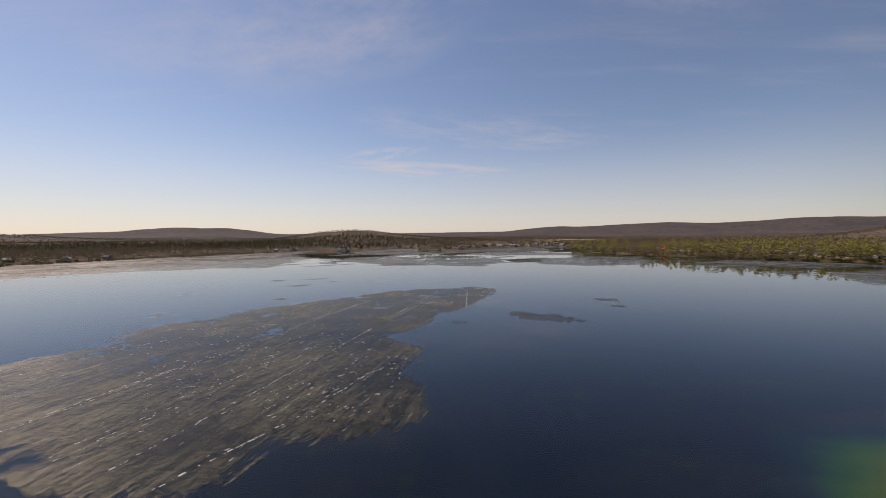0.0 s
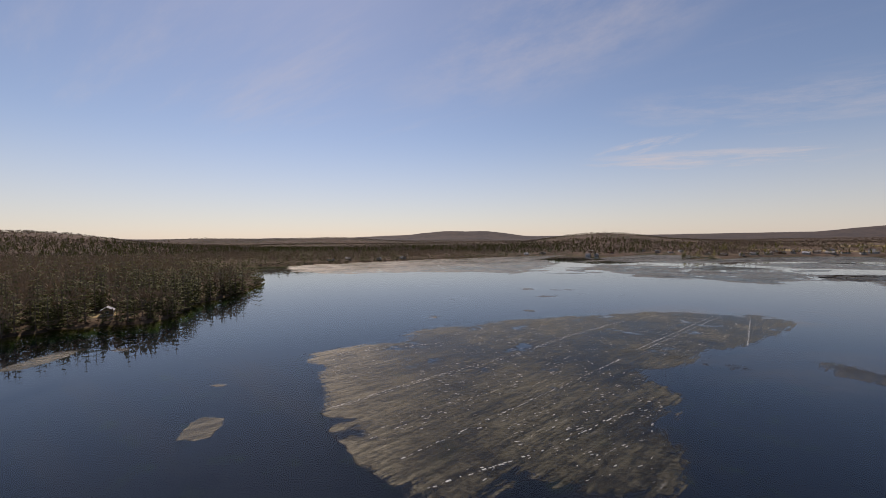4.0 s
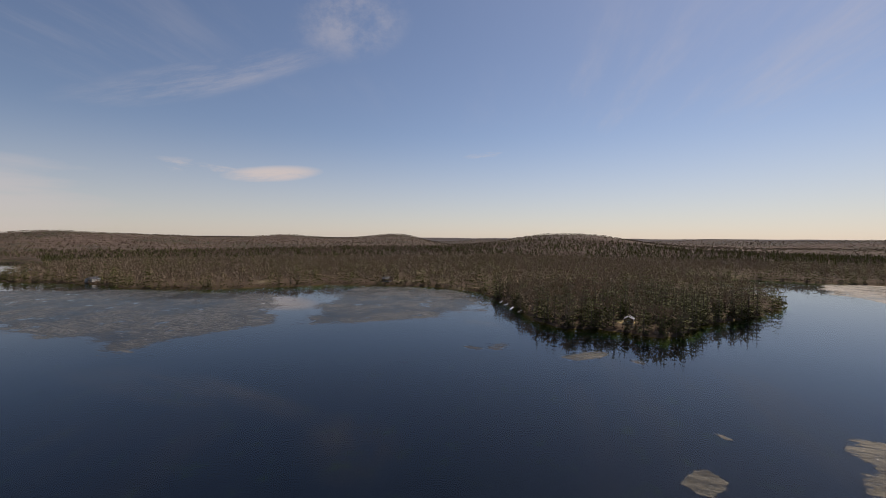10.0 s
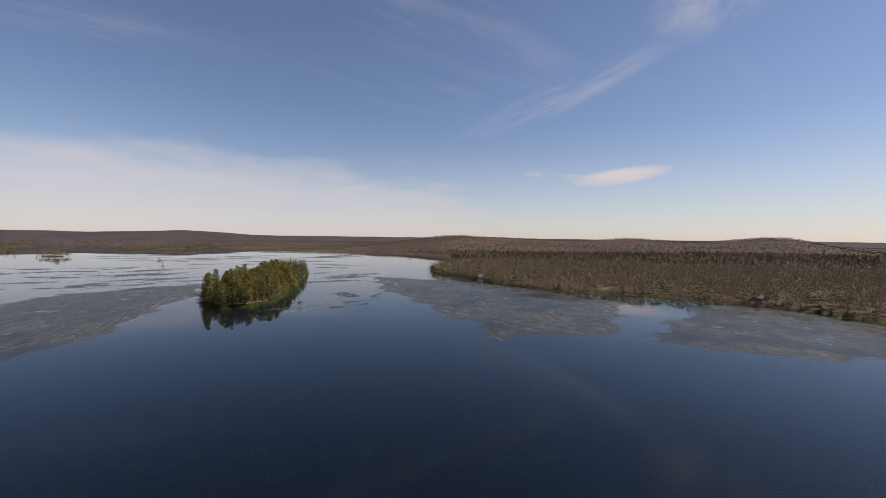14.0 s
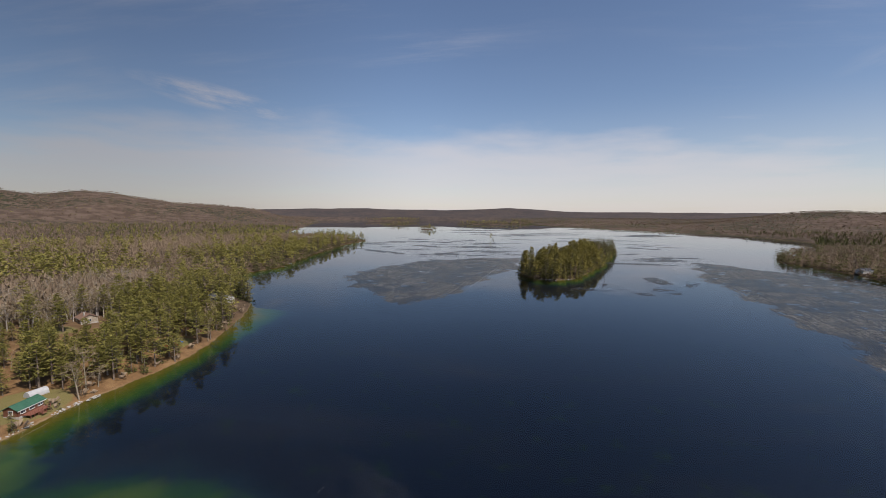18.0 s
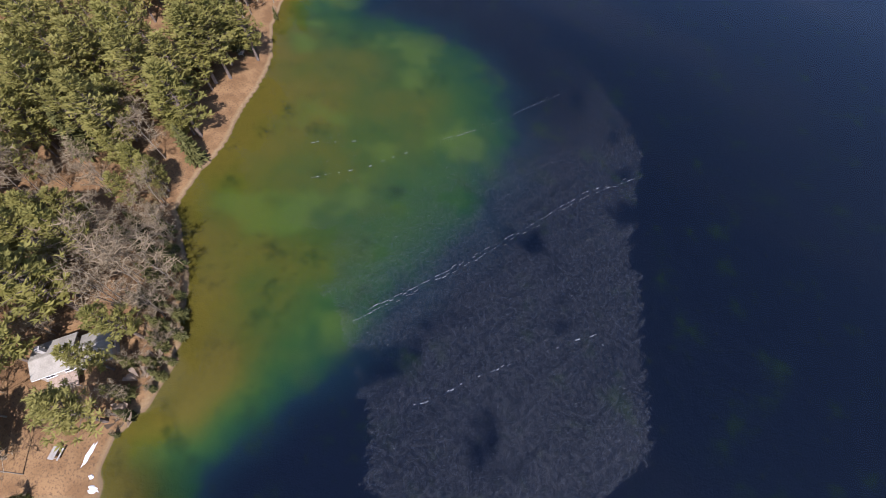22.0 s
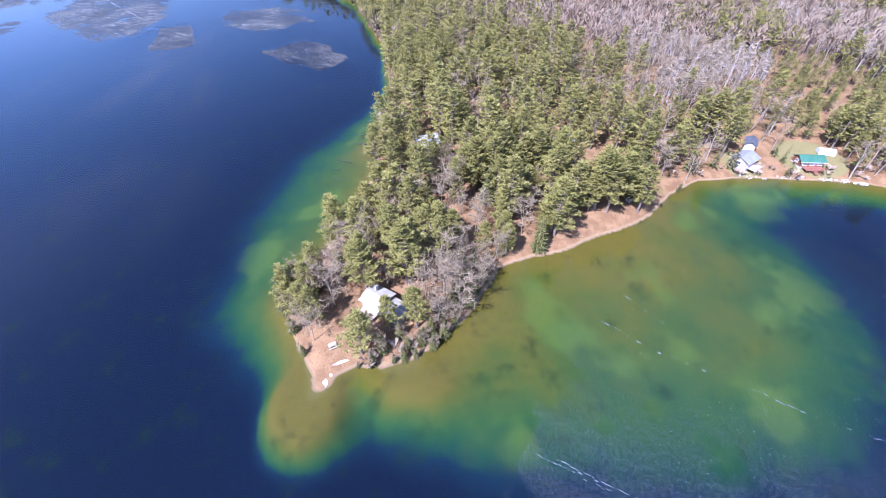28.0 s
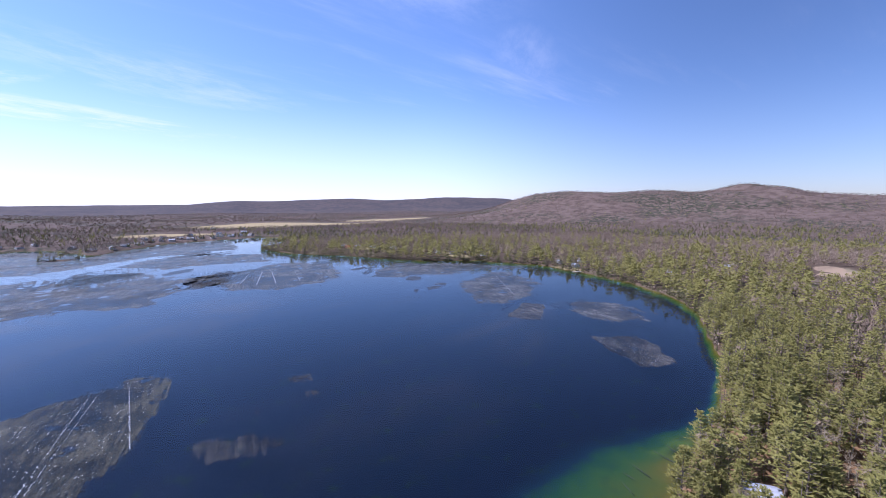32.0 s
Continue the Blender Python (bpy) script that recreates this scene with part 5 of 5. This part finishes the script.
DOOR = plain("door_paint", (0.12, 0.07, 0.05), (0.18, 0.10, 0.07), 2.0, 0.6)
WHITE_SHEET = plain("white_tarpaulin", (0.34, 0.35, 0.36), (0.42, 0.43, 0.44), 1.0, 0.6)
GLASS, g = material("window_glass")
finish(g, (0.03, 0.04, 0.05), 0.06, specular=0.6)


def ground_at(x, y):
    return float(height(np.array([float(x)]), np.array([float(y)]))[0])


def root_at(name, x, y, turn, label, category, group="", lift=0.0):
    root = new(name)
    root.matrix_world = pose(x, y, ground_at(x, y) + lift, 0, 0, turn)
    return tagged(root, label, category, group)


def window(parent, x, y, z, w, h, face):
    """face: 'x' or 'y', the side of the house that it sits in, with its sign."""
    sx = 1 if face[0] == "+" else -1
    if face[1] == "x":
        frame_bm, pane = box(x + sx * 0.04, y, z, 0.10, w, h, 0.015), box(x + sx * 0.085, y, z, 0.03, w - 0.2, h - 0.2)
        bar, sill = box(x + sx * 0.10, y, z, 0.03, 0.06, h - 0.2), box(x + sx * 0.09, y, z - h / 2 - 0.03, 0.2, w + 0.15, 0.07)
    else:
        frame_bm, pane = box(x, y + sx * 0.04, z, w, 0.10, h, 0.015), box(x, y + sx * 0.085, z, w - 0.2, 0.03, h - 0.2)
        bar, sill = box(x, y + sx * 0.10, z, 0.06, 0.03, h - 0.2), box(x, y + sx * 0.09, z - h / 2 - 0.03, w + 0.15, 0.2, 0.07)
    win = part("window", frame_bm, TRIM, parent)
    part("pane", pane, GLASS, win, "dark window glass")
    part("glazing_bar", bar, TRIM, win)
    part("sill", sill, TRIM, win)


def house(name, x, y, turn, w, l, h, rise, walls, roof, label, windows=2, chimney=False, deck="", deck_mat=None, group="", category="house"):
    """A gabled house, its ridge along its own y."""
    root = root_at(name, x, y, turn, label, category, group)
    part("foundation", box(0, 0, 0.0, w + 0.1, l + 0.1, 1.0), STONE, root)
    part("wall", prism(w, l, h, rise, 0.4), walls, root)
    slope = math.atan2(rise, w / 2)
    over = 0.5
    reach = math.hypot(w / 2, rise) + over
    for side in (-1, 1):
        mid = (side * (w / 4 + over / 2 * math.cos(slope)), 0, h + rise / 2 - over / 2 * math.sin(slope) + 0.09)
        part("roof_slope", box(*mid, reach, l + 2 * over, 0.14, 0.02, 0, Matrix.Rotation(side * slope, 4, "Y")), roof, root)
        part("fascia", box(side * (w / 2 + over * math.cos(slope)), 0, h - over * math.sin(slope) + 0.02, 0.06, l + 2 * over, 0.2), TRIM, root)
    part("ridge_cap", box(0, 0, h + rise + 0.15, 0.35, l + 2 * over, 0.08, 0.03), roof, root)
    part("door", box(w / 2 + 0.03, l * 0.12, 1.5, 0.08, 0.95, 2.05, 0.02), DOOR, root)
    for k in range(windows):
        at = (k + 0.5) / windows * l - l / 2
        if abs(at - l * 0.12) > 1.2:
            window(root, w / 2, at, 1.75, 1.3, 1.2, "+x")
        window(root, -w / 2, at, 1.75, 1.5, 1.2, "-x")
    if windows:
        window(root, 0, -l / 2, 1.75, 1.6, 1.2, "-y")
        window(root, 0, l / 2, 1.75, 1.4, 1.2, "+y")
    if chimney:
        part("chimney", merge(box(w * 0.2, l * 0.2, h + rise * 0.6 + 0.6, 0.6, 0.6, 2.2, 0.03), box(w * 0.2, l * 0.2, h + rise * 0.6 + 1.72, 0.75, 0.75, 0.12)), STONE, root)
    if deck:
        s = 1 if deck == "+x" else -1
        cx = s * (w / 2 + 1.5)
        porch = part("deck", box(cx, 0, 0.62, 2.9, l * 0.8, 0.12, 0.02), deck_mat, root)
        for k in range(6):
            part("railing_post", box(s * (w / 2 + 2.85), (k / 5 - 0.5) * l * 0.78, 1.1, 0.1, 0.1, 0.95), deck_mat, porch)
            part("deck_post", box(s * (w / 2 + 2.7), (k / 5 - 0.5) * l * 0.74, 0.1, 0.14, 0.14, 1.1), deck_mat, porch)
        part("handrail", box(s * (w / 2 + 2.85), 0, 1.58, 0.12, l * 0.8, 0.07, 0.01), deck_mat, porch)
        part("step", merge(*(box(s * (w / 2 + 3.1 + 0.28 * k), 0, 0.45 - 0.17 * k, 0.3, 1.4, 0.06) for k in range(4))), deck_mat, porch)
    return root


# the cottage at the end of the point, and its yard
house("cottage", 62.2, 30.8, -25, 5.2, 5.6, 2.7, 0.75, CREAM_WALL, PALE_ROOF, "small cottage with a pale cream metal roof under pines", 2, True, "-x", DECK)
house("cottage_annex", 59.7, 25.6, -25, 4.4, 3.8, 2.4, 0.6, CREAM_WALL, PALE_ROOF, "low cottage annex with a weathered cream roof", 1)
house("bungalow", 138.5, 31, 28, 7.0, 8.0, 2.7, 1.5, GREY_WALL, GREY_ROOF, "grey bungalow with a grey shingle roof among pines", 3)
house("cabin", 140, -18, 65, 6.5, 8.0, 2.7, 1.6, GREY_WALL, SILVER_ROOF, "grey cabin with a blue-grey metal roof hidden in pines", 2)
house("cottage", 141, -82, 42, 5.8, 7.0, 2.7, 1.2, CREAM_WALL, SILVER_ROOF, "cream cottage with a silver metal roof by the lake", 3, False, "-x", DECK)
house("garage", 152.0, -88.0, 65, 3.4, 5.6, 2.3, 0.9, WHITE_WALL, DARK_ROOF, "white garage with a black shingle roof", 0, category="garage")
house("log_cottage", 143.0, -104, 5, 4.6, 7.8, 2.5, 1.2, LOG_WALL, GREEN_ROOF, "red-brown log cottage with a green metal roof", 3, False, "-x", RED_DECK)
house("shed", 155, -147.5, 30, 3.2, 4.2, 2.2, 0.9, GREY_WALL, BROWN_ROOF, "small grey shed with a red-brown roof", 1, category="shed")
house("house", 211, -187, 62, 7.0, 9.0, 2.8, 1.8, CREAM_WALL, BROWN_ROOF, "cream house with a brown shingle roof in a clearing", 3, True)
house("house", 182, -254, 68, 8.0, 17.0, 3.0, 1.8, WHITE_WALL, DARK_ROOF, "long white house with a dark shingle roof near the shore", 4, True)
house("cabin", -266, 67, 70, 5.0, 6.5, 2.6, 1.5, BROWN_WALL, GREY_ROOF, "brown cabin with a grey roof on the wooded point", 2)

# white storage tent behind the log cottage
tent = root_at("storage_tent", 150.5, -113.5, -8, "white arched fabric storage tent behind the log cottage", "tent")
bm = bmesh.new()
rows = []
for k in range(9):
    a = math.pi * k / 8
    rows.append([bm.verts.new((1.5 * math.cos(a), y, 0.3 + 1.8 * math.sin(a) ** 0.8)) for y in (-2.7, 2.7)])
for p, q in zip(rows, rows[1:]):
    bm.faces.new((p[0], q[0], q[1], p[1]))
bm.faces.new([r[0] for r in rows])
bm.faces.new([r[1] for r in rows])
part("cover", bm, WHITE_SHEET, tent)
for s in (-1, 1):
    part("base_rail", box(s * 1.5, 0, 0.15, 0.12, 5.4, 0.4), STONE, tent)


def picnic_table(x, y, turn):
    root = root_at("picnic_table", x, y, turn, "weathered grey wooden picnic table with benches", "table")
    for k in range(4):
        part("top_board", box((k - 1.5) * 0.19, 0, 0.75, 0.17, 1.8, 0.05, 0.005), GREY_BOARD, root)
    for s in (-1, 1):
        part("bench", box(s * 0.75, 0, 0.45, 0.26, 1.8, 0.05, 0.005), GREY_BOARD, root)
        for e in (-0.65, 0.65):
            part("leg", box(s * 0.42, e, 0.37, 0.09, 0.05, 0.95, 0, 0, Matrix.Rotation(-s * radians(28), 4, "Y")), GREY_BOARD, root)
    for e in (-0.65, 0.65):
        part("crossbar", box(0, e + 0.05, 0.42, 1.7, 0.05, 0.09), GREY_BOARD, root)


GREY_BOARD = plain("weathered_boards", (0.24, 0.22, 0.19), (0.36, 0.34, 0.30), 3.0, 0.9)
picnic_table(49.5, 38.3, 35)

# steps and a little landing on the bank of the bay
stairs = root_at("bank_stairs", 113.5, -39, -135, "weathered wooden stairs with rails down to the lake", "stairs")
for k in range(12):
    part("tread", box(0, 0.55 * k - 3.2, 1.35 - 0.12 * k, 1.1, 0.5, 0.06), GREY_BOARD, stairs)
for s in (-1, 1):
    part("handrail", box(s * 0.55, 0, 1.65, 0.07, 6.9, 0.07, 0, 0, Matrix.Rotation(radians(-12), 4, "X")), GREY_BOARD, stairs)
    for k in range(5):
        part("post", box(s * 0.55, 1.5 * k - 3.0, 1.5 - 0.33 * k, 0.08, 0.08, 1.3), GREY_BOARD, stairs)
bench = root_at("bench", 117.5, -36.5, -45, "pale weathered bench on the orange bank", "bench")
part("seat", box(0, 0, 0.45, 0.5, 2.2, 0.06, 0.01), GREY_BOARD, bench)
part("backrest", box(0.25, 0, 0.75, 0.06, 2.2, 0.35, 0.01), GREY_BOARD, bench)
for s in (-0.9, 0.9):
    part("leg", box(0, s, 0.2, 0.45, 0.08, 0.5), GREY_BOARD, bench)


def boat(name, x, y, turn, long, wide, mat, label, lift=0.05):
    """A small open hull, drawn up on the shore."""
    root = root_at(name, x, y, turn, label, "boat", lift=lift)
    bm, rings = bmesh.new(), []
    for k in range(9):
        s = k / 8 * 2 - 1
        w = wide / 2 * (1 - abs(s) ** 2.6) + 0.02
        lift_k = 0.12 * s * s
        rings.append([bm.verts.new((a * w, s * long / 2, z + lift_k)) for a, z in ((-1, 0.42), (-0.85, 0.12), (0, 0), (0.85, 0.12), (1, 0.42), (0.88, 0.40), (0, 0.08), (-0.88, 0.40))])
    for p, q in zip(rings, rings[1:]):
        for a in range(8):
            b = (a + 1) % 8
            bm.faces.new((p[a], q[a], q[b], p[b]))
    bm.faces.new(rings[0])
    bm.faces.new(rings[-1])
    part("hull", bm, mat, root)
    for s in (-0.2, 0.25):
        part("thwart", box(0, s * long, 0.34, wide * 0.86, 0.22, 0.04), GREY_BOARD, root)


ORANGE, BLUE = (plain(n, c, tuple(v * 1.25 for v in c), 2.0, 0.5) for n, c in (("orange_plastic", (0.65, 0.16, 0.04)), ("blue_plastic", (0.06, 0.18, 0.50))))
boat("kayak", 143.5, -167, 60, 3.4, 0.7, ORANGE, "orange kayak lying among birches by the shore")
boat("kayak", 145.0, -171, 75, 3.4, 0.7, BLUE, "blue kayak lying among birches by the shore")
boat("kayak", 146.5, -164, 85, 3.2, 0.7, ORANGE, "orange kayak leaning by a birch")


def lump(size, seed, flat=0.6):
    """A rough stone, drift or snow patch."""
    rng, bm = np.random.default_rng(seed), bmesh.new()
    bmesh.ops.create_icosphere(bm, subdivisions=1, radius=1.0)
    for v in bm.verts:
        v.co = Vector((v.co.x * size, v.co.y * size, v.co.z * size * flat)) * float(rng.uniform(0.75, 1.2))
    me = bpy.data.meshes.new("lump")
    bm.to_mesh(me)
    bm.free()
    return me


def row_of_stones(line, count, seed, size, mat, label):
    edging = root_at("stone_edging", *line[0], 0, label, "stones")
    base = edging.matrix_world.inverted()
    shapes = [lump(1.0, seed + k) for k in range(4)]
    for me in shapes:
        me.materials.append(mat)
    rng = np.random.default_rng(seed)
    for _ in range(count):
        s = rng.uniform(0, len(line) - 1.001)
        a, b = line[int(s)], line[int(s) + 1]
        x, y = (np.array(a) + (np.array(b) - np.array(a)) * (s % 1)) + rng.normal(0, 0.35, 2)
        ob = new("stone", shapes[rng.integers(4)])
        k = size * rng.uniform(0.5, 1.5)
        ob.parent = edging
        ob.matrix_basis = base @ Matrix.Translation((x, y, max(ground_at(x, y), -0.1) + 0.1)) @ Matrix.Rotation(rng.uniform(0, 6), 4, "Z") @ Matrix.Diagonal((k, k * rng.uniform(0.7, 1.1), k, 1))


row_of_stones([(135.5, -92), (136, -100)], 26, 501, 0.26, STONE, "pale stones along the shore below the log cottage")
row_of_stones([(136, -106), (135.6, -113), (134.8, -121)], 70, 502, 0.28, STONE, "white stones along the lawn of the log cottage")
row_of_stones([(135, -78), (134, -88)], 18, 503, 0.22, STONE, "grey stones along the shore of the cream cottage")
row_of_stones([(-40, -401), (-60, -390), (-85, -405)], 24, 505, 0.45, STONE, "pale boulders at the foot of the wooded island")


def snow_patch(x, y, long, wide, turn, seed):
    rng, bm = np.random.default_rng(seed), bmesh.new()
    c, q = math.cos(radians(turn)), math.sin(radians(turn))
    outer, inner = [], []
    for k in range(18):
        a = k / 18 * 6.283
        r = rng.uniform(0.65, 1.15)
        for ring, f, z in ((outer, 1.0, 0.0), (inner, 0.7, 0.10)):
            u, v = math.cos(a) * long * r * f, math.sin(a) * wide * r * f
            px, py = x + u * c - v * q, y + u * q + v * c
            ring.append(bm.verts.new((px, py, max(ground_at(px, py), 0.0) + z + 0.02)))
    bm.faces.new(inner)
    for k in range(18):
        bm.faces.new((outer[k], outer[(k + 1) % 18], inner[(k + 1) % 18], inner[k]))
    bmesh.ops.recalc_face_normals(bm, faces=bm.faces)
    me = bpy.data.meshes.new("snow_patch")
    bm.to_mesh(me)
    bm.free()
    me.materials.append(SNOW)
    tagged(new("snow_patch", me), "last patch of old white snow on the shore", "snow", "snow patches on the shore")


for n, (px, py, long, wide, turn) in enumerate([(46.3, 35.4, 1.9, 0.35, -60), (41.3, 37.4, 0.9, 0.55, 20), (43.2, 36.8, 0.4, 0.3, 0), (-322, -4, 8, 1.0, -10), (-338, -9, 6, 0.9, -20), (-352, -13, 4, 0.8, -15), (-308, 2, 4, 0.7, -30)]):
    snow_patch(px, py, long, wide, turn, 600 + n)

LOG = plain("waterlogged_wood", (0.03, 0.025, 0.02), (0.07, 0.06, 0.045), 2.0, 0.8)
for n, (px, py, turn, long) in enumerate([(129, 58, 75, 7), (143, 56, 80, 8), (117, 58, 60, 5), (124, 61, 85, 4), (150, 58, 70, 5)]):
    log = Shape()
    log.limb((0, 0, 0), (long, 0, 0.1), 0.16, 0.07, 7)
    log.limb((long * 0.5, 0, 0.05), (long * 0.75, 0.9, 0.2), 0.05, 0, 4)
    v, f = log.get()
    ob = new("sunken_log", mesh_of("sunken_log", v, f, LOG))
    ob.matrix_world = pose(px, py, max(ground_at(px, py), -0.9) + 0.15, 0, 0, turn)
    tagged(ob, "dark fallen log lying in the shallows", "log", "fallen logs in the shallows")

# houses along the north-east shore, in the village and on the west shore
WALLS, ROOFS = [("white", WHITE_WALL), ("cream", CREAM_WALL), ("brown", BROWN_WALL), ("grey", GREY_WALL), ("red-brown", LOG_WALL)], [("grey", GREY_ROOF), ("dark", DARK_ROOF), ("brown", BROWN_ROOF), ("silver", SILVER_ROOF)]
SHORE_HOUSES = [(364, 716, 4), (384, 690, 0), (398, 640, 1), (352, 745, 0), (415, 566, 2), (428, 545, 3), (441, 522, 3), (452, 505, 2), (468, 478, 0), (486, 318, 0), (498, 352, 1), (520, 330, 0), (592, 170, 0), (505, 205, 4), (345, 775, 2)]
rng = np.random.default_rng(77)
for px, py, k in SHORE_HOUSES:
    (wn, wm), (rn, rm) = WALLS[k], ROOFS[rng.integers(4)]
    house("house", px, py, rng.uniform(0, 180), rng.uniform(6.5, 8), rng.uniform(8, 12), 2.9, 1.9, wm, rm, f"{wn} lake house with a {rn} roof among pines", 2, group="houses along the wooded shore")
house("house", 352, 728, 30, 7, 9, 2.9, 2.0, RED_WALL, RED_ROOF, "bright red house among pines on the shore", 2)
VILLAGE = [(-170, 1150), (-140, 1140), (-120, 1155), (-60, 1060), (-30, 985), (0, 1010), (20, 1050), (45, 1085), (70, 1125), (90, 1150), (110, 1140), (130, 1170), (150, 1160), (175, 1180), (200, 1175), (220, 1195), (245, 1190), (270, 1200), (295, 1195), (60, 1180), (100, 1215), (160, 1240), (230, 1260), (300, 1290), (360, 1240), (400, 1300), (-210, 1170), (-250, 1010), (330, 1420), (250, 1450), (-300, 1040)]
for px, py in VILLAGE:
    k = rng.choice(5, p=(0.4, 0.2, 0.1, 0.2, 0.1))
    (wn, wm), (rn, rm) = WALLS[k], ROOFS[rng.integers(4)]
    house("village_house", px, py, rng.uniform(0, 180), rng.uniform(8, 10), rng.uniform(10, 16), 3.6, 2.8, wm, rm, f"{wn} village house with a {rn} roof near the water", 2, group="houses of the lakeside village")
for px, py, k in [(-600, 478, 0), (-592, 512, 2), (-560, 560, 0), (-545, 610, 3), (-415, 905, 0), (-285, 955, 0), (-265, 948, 3), (-395, 960, 1), (-470, -150, 2), (-398, -480, 0)]:
    (wn, wm), (rn, rm) = WALLS[k], ROOFS[rng.integers(4)]
    house("house", px, py, rng.uniform(0, 180), rng.uniform(7, 9), rng.uniform(9, 13), 3.2, 2.2, wm, rm, f"{wn} house with a {rn} roof on the wooded shore", 2, group="houses on the west shore")

# a boat dock below the white lake house
dock = root_at("dock", 463, 300, 70, "grey wooden dock with posts standing at the shore", "dock", lift=0)
dock.location.z = 0
part("deck", box(0, 0, 0.5, 3.0, 14, 0.15), GREY_BOARD, dock)
for s in (-1, 1):
    for k in range(5):
        part("post", box(s * 1.4, (k - 2) * 3.2, 0.0, 0.2, 0.2, 1.8), GREY_BOARD, dock)
